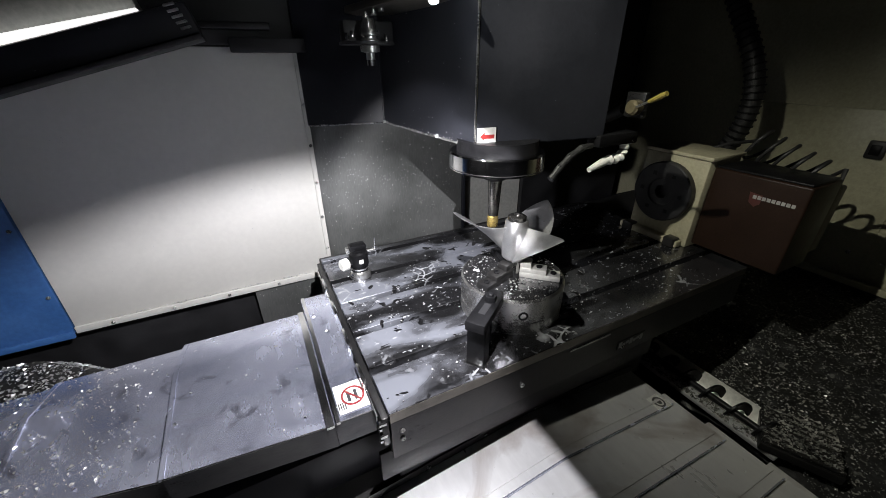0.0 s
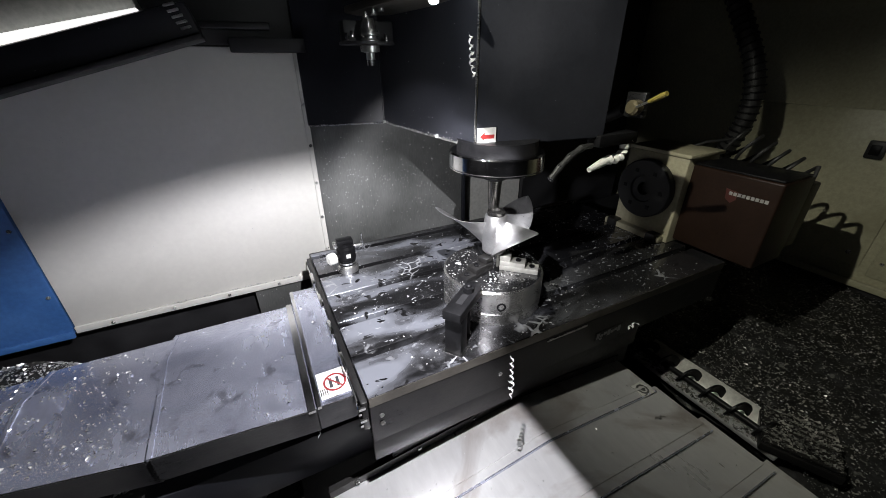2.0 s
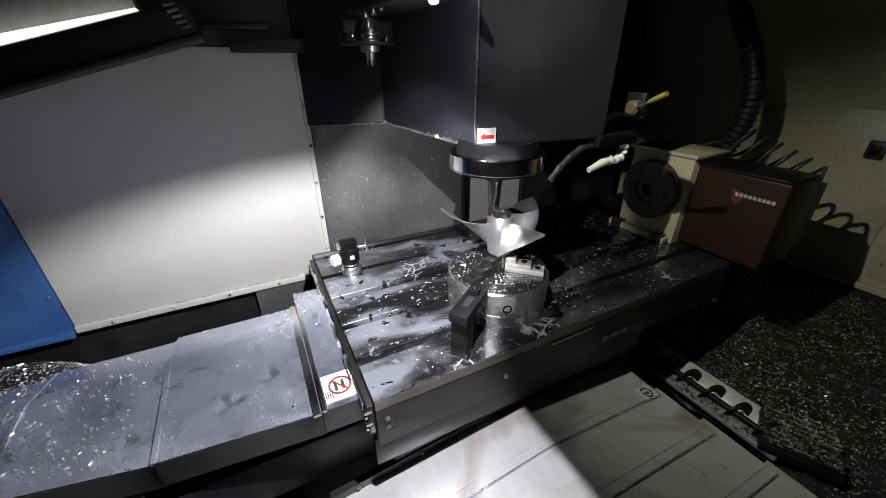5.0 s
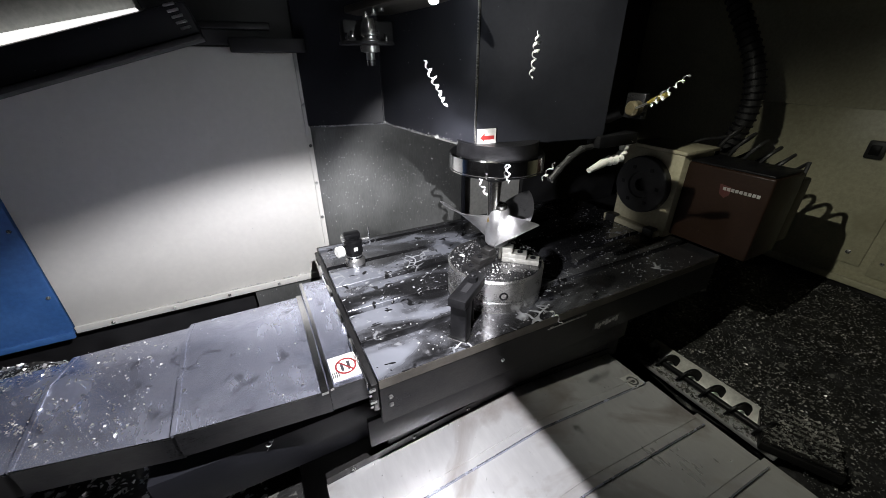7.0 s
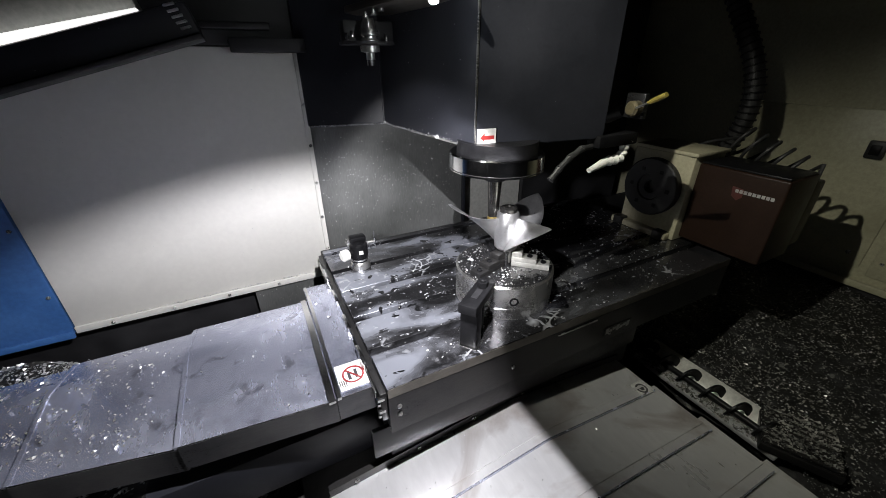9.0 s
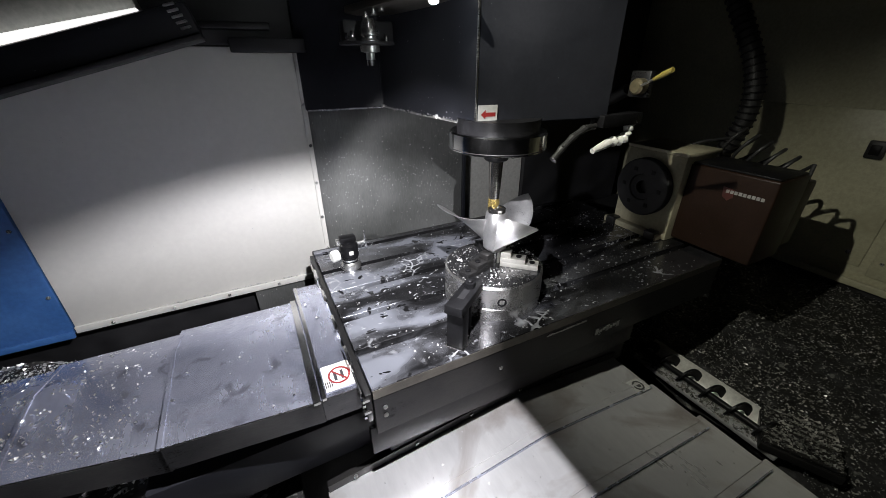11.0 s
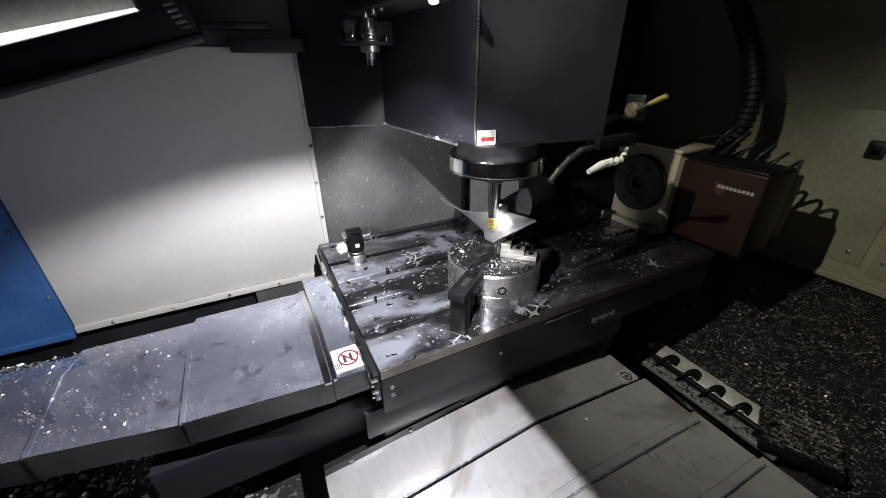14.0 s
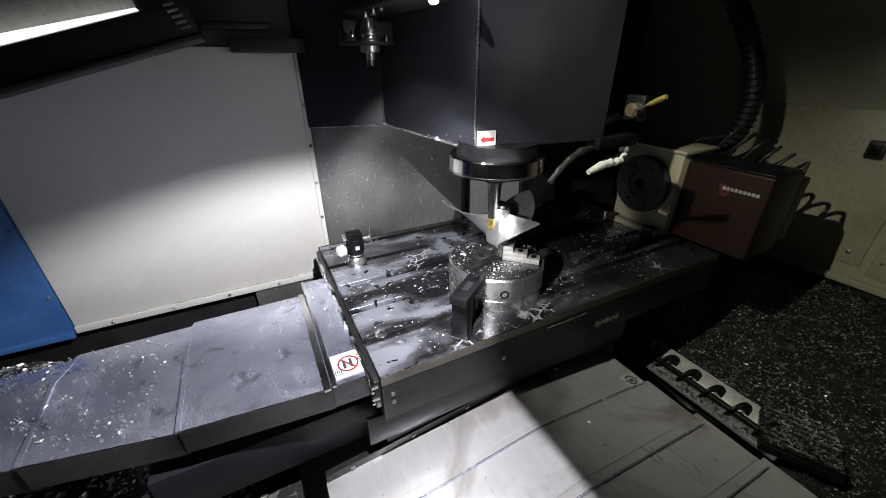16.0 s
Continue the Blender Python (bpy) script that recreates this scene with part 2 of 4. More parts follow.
def tube_bm(path, radius, seg=10, bm=None):
    """A round tube along a list of points; radius a number or one per point."""
    bm = bm or bmesh.new()
    pts = [Vector(p) for p in path]
    rs = radius if isinstance(radius, (list, tuple)) else [radius] * len(pts)
    rings = []
    up = Vector((0.13, 0.21, 0.97))
    for i, p in enumerate(pts):
        d = (pts[min(i + 1, len(pts) - 1)] - pts[max(i - 1, 0)]).normalized()
        a = d.cross(up).normalized()
        b = d.cross(a)
        rings.append([bm.verts.new(p + rs[i] * (math.cos(2 * math.pi * k / seg) * a + math.sin(2 * math.pi * k / seg) * b)) for k in range(seg)])
    for a, b in zip(rings, rings[1:]):
        for k in range(seg):
            bm.faces.new((a[k], a[(k + 1) % seg], b[(k + 1) % seg], b[k]))
    bm.faces.new(rings[0])
    bm.faces.new(rings[-1])
    bmesh.ops.recalc_face_normals(bm, faces=bm.faces)
    return bm


def mesh_of(name, bm, material, smooth=True):
    me = bpy.data.meshes.new(name)
    bm.to_mesh(me)
    bm.free()
    me.materials.append(material)
    if smooth:
        me.polygons.foreach_set("use_smooth", [True] * len(me.polygons))
        me.set_sharp_from_angle(angle=radians(35))
    return me


def part(name, bm, material, parent=None, label="", smooth=True):
    ob = new(name, mesh_of(name, bm, material, smooth))
    if parent:
        ob.parent = parent
        ob.matrix_parent_inverse = Matrix.Identity(4)
    if label:
        ob["label"] = label
    return ob


def thing(name, place, label, category, group="", kind=""):
    ob = new(name)
    ob.empty_display_size = 0.02
    ob.matrix_world = Matrix.Translation(place)
    return tagged(ob, label, category, group, kind)


def solid(name, bm, material, label="", category="", kind="structure"):
    return tagged(part(name, bm, material), label, category, "", kind)


def hexagon(r, z0, z1, m=None):
    return lathe_bm([(0, z0), (r, z0), (r, z1), (0, z1)], m, 6)


def bolt_on(parent, place, r=0.006, h=0.004, turn=(0, 0, 0), name="screw", material=None):
    m = pose(*place, *turn)
    bm = lathe_bm([(0, 0), (r, 0), (r, h * 0.7), (r * 0.7, h), (r * 0.5, h), (r * 0.45, h * 0.3), (0, h * 0.3)], m, 12)
    return part(name, bm, material or M["steel"], parent)


def text_bm(body, size, m):
    cu = bpy.data.curves.new("lettering", "FONT")
    cu.body, cu.size, cu.extrude, cu.align_x, cu.align_y = body, size, 0.0004, "CENTER", "CENTER"
    ob = new("lettering", cu)
    me = bpy.data.meshes.new_from_object(ob.evaluated_get(bpy.context.evaluated_depsgraph_get()))
    bpy.data.objects.remove(ob)
    bm = bmesh.new()
    bm.from_mesh(me)
    bmesh.ops.transform(bm, matrix=m, verts=bm.verts)
    return bm


def flakes(n, place_of, size, seed, curl=0.5):
    """Many small bent flakes as one mesh: each is two triangles folded."""
    rng = np.random.default_rng(seed)
    vs, fs = [], []
    for _ in range(n):
        p, s = place_of(rng), size[0] + (size[1] - size[0]) * rng.random() ** 2
        a, tilt = rng.random() * 6.283, (rng.random() - 0.5) * 1.4
        l, w = s, s * (0.5 + 0.5 * rng.random())
        e1 = np.array((math.cos(a), math.sin(a), 0.25 * math.sin(tilt)))
        e2 = np.array((-math.sin(a) * math.cos(tilt), math.cos(a) * math.cos(tilt), math.sin(tilt)))
        up = np.array((0, 0, 1.0)) * s * curl
        lift = np.array((0, 0, abs(e1[2]) * l / 2 + abs(e2[2]) * w / 2 + 0.0003))
        i = len(vs)
        q = p + lift
        vs += [q - e1 * l / 2, q + e2 * w / 2 + up * 0.6, q + e1 * l / 2, q - e2 * w / 2 + up * 0.3]
        fs += [(i, i + 1, i + 2), (i, i + 2, i + 3)]
    me = bpy.data.meshes.new("flakes")
    me.from_pydata([tuple(v) for v in vs], [], fs)
    return me


CARRIED = []  # things that ride on the machine's axes, with the share of each axis


def rides(ob, x=0.0, y=0.0, z=0.0):
    CARRIED.append((ob, ob.matrix_basis.copy(), x, y, z))
    return ob


# ---- enclosure ----
WY = 0.33  # rear sheet of the enclosure


def enclosure():
    w = solid("wall_rear", box_bm(-0.69, WY, -0.135, 0.055, WY + 0.02, 0.592, 0.003), M["white"], "white enamelled sheet panel behind the table", "wall")
    part("flange", box_bm(-0.69, WY - 0.008, -0.150, 0.055, WY, -0.128, 0.003), M["white"], w)
    part("flange", box_bm(0.040, WY - 0.006, -0.128, 0.055, WY, 0.590, 0.002), M["white"], w)
    for i in range(5):
        bolt_on(w, (-0.60 + 0.155 * i, WY - 0.009, -0.138), 0.005, 0.004, (90, 0, 0))
    solid("wall_upper", box_bm(-0.69, WY + 0.001, 0.595, 0.055, WY + 0.021, 0.95, 0.002), M["black"], "black sheet above the white panel", "wall")
    for i in range(5):
        bolt_on(w, (0.047, WY - 0.007, -0.04 + 0.12 * i), 0.005, 0.004, (90, 0, 0))
    b = solid("wall_blue", box_bm(-2.2, WY - 0.004, -0.150, -0.693, WY + 0.02, 0.95, 0.004), M["blue"], "blue enamelled sheet panel beside the white one", "wall")
    part("flange", box_bm(-2.2, WY - 0.016, -0.160, -0.693, WY - 0.004, -0.140, 0.004), M["blue"], b)
    for i in range(4):
        bolt_on(b, (-0.705, WY - 0.005, -0.02 + 0.2 * i), 0.005, 0.004, (90, 0, 0))
    solid("wall_skirt", box_bm(-0.215, WY + 0.002, -0.40, 0.075, WY + 0.02, -0.152, 0.002), M["speckled"], "dark grey skirt sheet below the white panel", "wall")
    solid("wall_base", box_bm(-2.2, WY + 0.03, -0.75, 1.8, WY + 0.05, -0.10), M["black"], "black oily base behind the table", "wall")
    c = solid("column_cover", box_bm(0.057, WY + 0.022, -0.30, 0.625, WY + 0.035, 0.95, 0.002), M["speckled"], "dark grey splashed sheet in front of the column", "wall")
    part("lip", box_bm(0.612, WY + 0.010, -0.30, 0.626, WY + 0.022, 0.95, 0.002), M["dark"], c)
    solid("wall_recess", box_bm(0.60, 0.425, -0.35, 0.97, 0.445, 0.95), M["pale"], "pale grey sheet in the recess behind the table", "wall")
    # right side wall with a service door
    XR = 1.80
    r = solid("wall_right", box_bm(XR, -1.9, -0.195, XR + 0.03, 0.60, 0.95), M["beige"], "beige enamelled side wall with a service door", "wall")
    part("sill", box_bm(XR - 0.02, -1.9, -0.21, XR, 0.60, -0.185, 0.003), M["beige"], r)
    d = tagged(part("door_1", box_bm(XR - 0.006, -0.560, -0.135, XR, -0.05, 0.40, 0.003), M["beige"]), "closed beige sheet-metal service door", "door", "", "structure")
    part("door_handle", box_bm(XR - 0.022, -0.478, 0.245, XR - 0.006, -0.430, 0.305, 0.006), M["rubber"], d, "black flush latch")
    part("latch_tongue", box_bm(XR - 0.028, -0.468, 0.258, XR - 0.022, -0.440, 0.292, 0.003), M["blackox"], d)
    bolt_on(d, (XR - 0.006, -0.515, -0.090), 0.008, 0.004, (0, -90, 0))
    d2 = tagged(part("door_2", box_bm(XR - 0.006, -1.30, -0.160, XR, -0.585, 0.55, 0.003), M["beige"]), "closed beige sheet-metal cover panel", "panel", "", "structure")
    bolt_on(d2, (XR - 0.006, -0.61, -0.10), 0.006, 0.004, (0, -90, 0))
    solid("wall_right_base", box_bm(XR + 0.002, -1.9, -0.75, XR + 0.03, 0.6, -0.212), M["black"], "black oily wall base", "wall")
    solid("wall_left", box_bm(-2.2, -1.9, -0.75, -2.17, WY, 0.95), M["dark"], "dark side wall of the enclosure", "wall")
    solid("wall_front", box_bm(-2.2, -1.93, -0.75, 1.83, -1.9, 0.95), M["dark"], "dark door side of the enclosure", "wall")
    solid("wall_end", box_bm(1.0, 0.585, -0.75, 1.83, 0.60, 0.95), M["black"], "black rear corner sheet", "wall")
    tagged(part("ceiling", box_bm(-2.2, -1.93, 0.95, 1.83, 0.60, 0.97), M["dark"]), "dark roof sheet of the enclosure", "ceiling", "", "structure")
    solid("floor", box_bm(-2.2, -1.93, -0.78, 1.83, 0.60, -0.75), M["black"], "black oily base pan", "floor")


def chip_bed():
    """Sloping pan full of oily swarf beside the front cover."""
    bm = bmesh.new()
    nx, ny = 60, 90
    grid = []
    for j in range(ny + 1):
        for i in range(nx + 1):
            x, y = 0.98 + 0.82 * i / nx, -1.5 + 2.0 * j / ny
            h = -0.45 + 0.22 * (i / nx) + 0.035 * noise.noise((x * 5, y * 5, 0)) + 0.012 * noise.noise((x * 25, y * 25, 3))
            grid.append(bm.verts.new((x, y, h)))
    for j in range(ny):
        for i in range(nx):
            a = j * (nx + 1) + i
            bm.faces.new((grid[a], grid[a + 1], grid[a + nx + 2], grid[a + nx + 1]))
    solid("chip_pan", bm, M["sump"], "black wet swarf bed in the side pan", "swarf bed")

    def bed(rng):
        x, y = 1.0 + 0.79 * rng.random(), -1.25 + 1.45 * rng.random()
        return np.array((x, y, -0.45 + 0.22 * (x - 0.98) / 0.82 + 0.035 * noise.noise((x * 5, y * 5, 0)) + 0.012 * noise.noise((x * 25, y * 25, 3))))

    me = flakes(17000, bed, (0.003, 0.0105), 3)
    me.materials.append(M["oldchip"])
    tagged(new("swarf", me), "loose oily aluminium chips heaped in the pan", "swarf", "", "stuff")
    me = flakes(4200, lambda rng: bed(rng) + np.array((0, 0, 0.006)), (0.003, 0.009), 6)
    me.materials.append(M["chip"])
    tagged(new("swarf", me), "fresh bright aluminium chips on the oily heap", "swarf", "", "stuff")

    def left_bed(rng):
        x, y = -1.0 + 0.75 * rng.random(), -0.45 + 0.45 * rng.random()
        return np.array((x, y, -0.335))

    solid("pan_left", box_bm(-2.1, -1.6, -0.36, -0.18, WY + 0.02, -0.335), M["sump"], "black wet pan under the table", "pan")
    me = flakes(1500, left_bed, (0.006, 0.02), 4)
    me.materials.append(M["chip"])
    tagged(new("swarf", me), "loose aluminium chips in the pan under the table", "swarf", "", "stuff")

    bm = bmesh.new()
    bmesh.ops.create_grid(bm, x_segments=20, y_segments=12, size=0.5)
    for v in bm.verts:
        x, y = v.co.x, v.co.y
        v.co = Vector((-0.76 + x * 0.34, 0.11 + y * 0.26, -0.10 - 0.20 * (x * x * 2 + y * y * 2) + 0.03 * noise.noise((x * 8, y * 8, 1))))
    solid("swarf_ledge", bm, M["sump"], "heap of swarf on the ledge behind the cover", "swarf bed")
    me = flakes(2400, lambda rng: np.array((lambda x, y: (-0.76 + x * 0.34, 0.11 + y * 0.26, -0.095 - 0.20 * (x * x * 2 + y * y * 2)))(rng.random() - 0.5, rng.random() - 0.5)), (0.004, 0.011), 8)
    me.materials.append(M["chip"])
    tagged(new("swarf", me), "aluminium chips heaped on the ledge", "swarf", "", "stuff")


def chip_auger():
    t = thing("chip_auger", (1.020, -0.560, -0.392), "steel chip auger with black flights in a trough", "auger")
    t.matrix_basis = Matrix.Translation((1.020, -0.560, -0.392))
    part("trough", box_bm(-0.055, -0.205, -0.03, 0.055, 0.24, -0.015, 0.004), M["ycover"], t)
    bm = box_bm(0.0, -0.205, -0.002, 0.055, 0.24, 0.002, 0.001)
    bmesh.ops.transform(bm, matrix=pose(0.012, 0, -0.010, 0, -24, 0), verts=bm.verts)
    part("rim", bm, M["softjaw"], t, "pale worn steel rim")
    part("shaft", lathe_bm([(0, -0.24), (0.010, -0.24), (0.010, 0.205), (0, 0.205)], pose(-0.012, 0, 0.0, 90, 0, 0), 14), M["blackox"], t)
    for k in range(6):
        y = 0.200 - 0.075 * k
        bm = bmesh.new()
        pr = []
        for i in range(13):
            a = math.pi * (i / 12) * 1.15 - 0.2
            for r in (0.012, 0.040):
                pr.append((r * math.cos(a), y + 0.035 * i / 12, r * math.sin(a) * 0.95))
        vs = [bm.verts.new(p) for p in pr]
        for i in range(12):
            bm.faces.new((vs[2 * i], vs[2 * i + 1], vs[2 * i + 3], vs[2 * i + 2]))
        r = bmesh.ops.extrude_face_region(bm, geom=list(bm.faces))
        bmesh.ops.translate(bm, verts=[v for v in r["geom"] if isinstance(v, bmesh.types.BMVert)], vec=(0, 0.006, 0))
        bmesh.ops.recalc_face_normals(bm, faces=bm.faces)
        part("flight", bm, M["blackox"], t)
    me = flakes(1500, lambda rng: np.array((-0.055 + 0.12 * rng.random(), -0.20 + 0.44 * rng.random(), -0.014)), (0.005, 0.014), 11)
    me.materials.append(M["oldchip"])
    c = tagged(new("swarf", me), "fine chips lying in the auger trough", "swarf", "", "stuff")
    c.matrix_basis = t.matrix_basis.copy()
    # grooved step plate covered with chips
    g = thing("grooved_plate", (1.065, -0.765, -0.380), "grooved steel step plate covered with chips", "plate")
    g.matrix_basis = Matrix.Translation((1.065, -0.765, -0.380)) @ Matrix.Rotation(math.atan2(0.131, 0.269), 4, "Z")
    part("plate_body", box_bm(-0.085, -0.085, -0.025, 0.085, 0.085, 0.0, 0.003), M["tableside"], g)
    for k in range(8):
        part("rib", box_bm(-0.08 + 0.021 * k, -0.083, 0.0, -0.068 + 0.021 * k, 0.083, 0.011, 0.002, 1), M["tableside"], g)
    me = flakes(2200, lambda rng: np.array((-0.08 + 0.16 * rng.random(), -0.08 + 0.16 * rng.random(), 0.002 + 0.009 * rng.random())), (0.004, 0.011), 12)
    me.materials.append(M["oldchip"])
    c = tagged(new("swarf", me), "fine chips on the grooved plate", "swarf", "", "stuff")
    c.matrix_basis = g.matrix_basis.copy()


# ---- moving table and its covers ----
SLOTS = (0.125, 0.0, -0.125, -0.25, -0.375)
TW = 0.020


def machine_table():
    t = thing("machine_table", (0.0, 0.0, 0.0), "wet cast-iron machine table with lengthwise T-slots", "machine table")
    L = 1.13
    y_front, y_back = -0.477, 0.165
    part("table_body", box_bm(0.0, y_front + 0.004, -0.118, L, y_back, -0.022, 0.004), M["slot"], t)
    edges = [y_back] + [e for s in SLOTS for e in (s + TW, s)] + [y_front]
    for a, b in zip(edges[::2], edges[1::2]):
        part("land", box_bm(0.0, b, -0.022, L, a, 0.0, 0.0007, 1), M["table"], t)
    part("front_face", box_bm(0.0, y_front, -0.125, L, y_front + 0.0035, -0.026, 0.001, 1), M["tableside"], t, "dark oily front face")
    part("edge_band", box_bm(0.0, y_front - 0.0015, -0.0245, L, y_front, -0.0015, 0.0005, 1), M["edgeband"], t, "worn olive-grey front edge")
    part("gutter", box_bm(-0.002, y_back, -0.10, L, y_back + 0.035, -0.012, 0.004), M["tableside"], t)
    part("end_cap", box_bm(-0.014, y_front + 0.004, -0.085, 0.0, y_back, -0.012, 0.002), M["tableside"], t)
    part("end_rail", box_bm(-0.020, y_front + 0.02, -0.034, -0.0145, y_back - 0.03, -0.018, 0.002), M["bright"], t, "bright steel wiper rail")
    for k in range(4):
        part("clip", box_bm(-0.021, y_front + 0.002 + 0.004 * (k % 2), -0.030 - 0.016 * k, -0.004, y_front + 0.012, -0.020 - 0.016 * k, 0.002, 1), M["bright"], t)
    for s in SLOTS[1:]:
        part("wiper", box_bm(-0.022, s - 0.012, -0.05, -0.013, s + 0.050, -0.002, 0.003), M["bright"], t, "bright steel wiper clip")
    for x, z in ((0.022, -0.055), (0.022, -0.077), (0.30, -0.078), (0.62, -0.10)):
        bolt_on(t, (x, y_front, z), 0.005, 0.004, (90, 0, 0))
    n = part("name_plate", box_bm(0.60, y_front - 0.0015, -0.104, 0.70, y_front, -0.078), M["tableside"], t, "dark name plate with worn pale letter bars")
    for k in range(7):
        part("print_bar", box_bm(0.605 + 0.013 * k, y_front - 0.0022, -0.100 + 0.003 * (k % 3), 0.6155 + 0.013 * k, y_front - 0.0015, -0.082 - 0.003 * (k * 2 % 3)), M["print"], n)
    part("scale_strip", box_bm(0.43, y_front - 0.002, -0.038, 0.56, y_front, -0.034), M["steel"], t)
    rides(t, 1, 1)
    s = thing("table_saddle", (0.0, 0.0, 0.0), "black oily saddle casting under the table", "saddle")
    part("saddle_body", box_bm(0.02, -0.44, -0.30, 0.80, 0.13, -0.128, 0.006), M["black"], s)
    part("wing", prism_bm([(-0.42, -0.40), (0.02, -0.40), (0.02, 0.0), (-0.42, 0.0)], -0.25, -0.135, 0.004), M["dark"], s)
    part("front_rail", box_bm(-0.02, -0.452, -0.218, 0.80, -0.441, -0.135, 0.002), M["black"], s)
    rides(s, 0, 1)


def splash_chips():
    me = flakes(480, lambda r: np.array((0.02 + 1.05 * r.random(), -0.47 + 0.60 * r.random(), 0.0003)), (0.002, 0.007), 21)
    me.materials.append(M["chip"])
    c = tagged(new("swarf", me), "fine aluminium chips on the table", "swarf", "", "stuff")
    rides(c, 1, 1)


def table_cover():
    """Telescopic stainless cover at the table's end, in overlapping plates."""
    t = thing("table_way_cover", (0.0, 0.0, 0.0), "wet stainless telescopic cover at the end of the table", "way cover")

    def plate(x0, x1, yf0, yf1, yb, z, name, drop=0.055):
        bm = bmesh.new()
        ym = yb - 0.125
        out = [(x0, yf0, z), (x1, yf1, z), (x1, ym, z + 0.018), (x1, yb, z - 0.010), (x0, yb, z - 0.010), (x0, ym, z + 0.018)]
        top = [bm.verts.new(p) for p in out]
        low = [bm.verts.new((p[0], p[1], p[2] - 0.002)) for p in out]
        for q in ((0, 1, 2, 5), (5, 2, 3, 4)):
            bm.faces.new([top[i] for i in q])
            bm.faces.new([low[i] for i in q][::-1])
        for i in range(6):
            j = (i + 1) % 6
            bm.faces.new((top[i], low[i], low[j], top[j]))
        bmesh.ops.recalc_face_normals(bm, faces=bm.faces)
        p = part(name, bm, M["stainless"], t)
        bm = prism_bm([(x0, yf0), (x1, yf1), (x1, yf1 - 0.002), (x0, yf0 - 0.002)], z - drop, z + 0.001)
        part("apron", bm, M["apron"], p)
        # bright bead added in place of the highlight along the fold
        part("edge", tube_bm([(x0, yf0, z), (x1, yf1, z)], 0.0019, 8), M["bright"], p)
        return p

    plate(-0.0875, -0.016, -0.432, -0.434, 0.02, -0.026, "end_plate")
    plate(-0.352, -0.088, -0.405, -0.430, -0.040, -0.031, "cover_plate")
    plate(-0.585, -0.350, -0.355, -0.403, -0.046, -0.037, "cover_plate")
    plate(-0.90, -0.583, -0.270, -0.353, -0.052, -0.043, "cover_plate")
    def strip(x0, x1, yf, yb, z, name, material, label=""):
        ym = yb - 0.125
        bm = bmesh.new()
        rows = [[bm.verts.new((x, y, h)) for x, h in ((x0, q - 0.006), (x0, q), (x1, q), (x1, q - 0.006))] for y, q in ((yf, z), (ym, z + 0.018), (yb, z - 0.010))]
        for a, b in zip(rows, rows[1:]):
            for i in range(3):
                bm.faces.new((a[i], a[i + 1], b[i + 1], b[i]))
        bm.faces.new(rows[0])
        bm.faces.new(rows[-1])
        bmesh.ops.recalc_face_normals(bm, faces=bm.faces)
        return part(name, bm, material, t, label)

    strip(-0.103, -0.090, -0.434, -0.040, -0.026, "wiper_strip", M["bright"], "folded bright wiper strip")
    strip(-0.086, -0.079, -0.436, 0.015, -0.020, "wiper_strip", M["bright"])
    strip(-0.358, -0.350, -0.403, -0.042, -0.0295, "seam", M["stainless"])
    strip(-0.590, -0.582, -0.353, -0.048, -0.0355, "seam", M["stainless"])
    st = part("warning_sticker", box_bm(-0.076, -0.420, -0.0252, -0.020, -0.352, -0.0235), M["label"], t, "white sticker with a red prohibition sign")
    ring = lathe_bm([(0.0225, 0), (0.0225, 0.0006), (0.0185, 0.0006), (0.0185, 0), (0.0225, 0)], pose(-0.044, -0.386, -0.0234), 28)
    part("ring", ring, M["red"], st)
    st.matrix_basis = Matrix.Translation((0, -0.434, -0.026)) @ Matrix.Rotation(math.atan2(0.018, 0.329), 4, "X") @ Matrix.Translation((0, 0.434, 0.026))
    for dx in (-0.008, 0.006):
        part("pictogram", box_bm(-0.047 + dx, -0.398, -0.0236, -0.041 + dx, -0.374, -0.0228, 0.0002, 1), M["ink"], st)
    bm = box_bm(-0.0018, -0.021, 0, 0.0018, 0.021, 0.0009)
    bmesh.ops.transform(bm, matrix=pose(-0.044, -0.386, -0.0236, 0, 0, 40), verts=bm.verts)
    part("slash", bm, M["red"], st)
    for k in range(4):
        part("print_bar", box_bm(-0.075 + 0.004 * k, -0.412, -0.0236, -0.073 + 0.004 * k, -0.395, -0.0230), M["ink"], st)
    rides(t, 1, 1)

    clump_rng = random.Random(17)
    clumps = [(-0.86 + 0.46 * clump_rng.random(), clump_rng.random()) for _ in range(70)]

    def on_cover(rng):
        x = -0.88 + 0.86 * rng.random()
        if rng.random() < 0.62 and x > -0.40:
            x = -0.40 - 0.45 * rng.random()
        yf = -0.432 + max(0.0, -x - 0.09) * 0.16
        v = rng.random()
        if rng.random() < 0.55:
            k = rng.integers(len(clumps))
            x, v = clumps[k][0] + 0.008 * rng.standard_normal(), min(0.99, max(0.0, clumps[k][1] + 0.022 * rng.standard_normal()))
            x = min(-0.03, max(-0.88, x))
            yf = -0.432 + max(0.0, -x - 0.09) * 0.16
        y = yf + 0.012 + (-0.055 - yf) * v
        z = -0.0255 if x > -0.085 else -0.0305 if x > -0.35 else -0.0365 if x > -0.583 else -0.0425
        yb = 0.02 if x > -0.085 else -0.045
        ym = yb - 0.125
        rise = 0.018 * (y - yf) / (ym - yf) if y < ym else 0.018 - 0.028 * (y - ym) / 0.125
        return np.array((x, y, z + rise))

    me = flakes(1050, on_cover, (0.002, 0.0078), 31)
    me.materials.append(M["chip"])
    c = tagged(new("swarf", me), "aluminium chips strewn over the stainless cover", "swarf", "", "stuff")
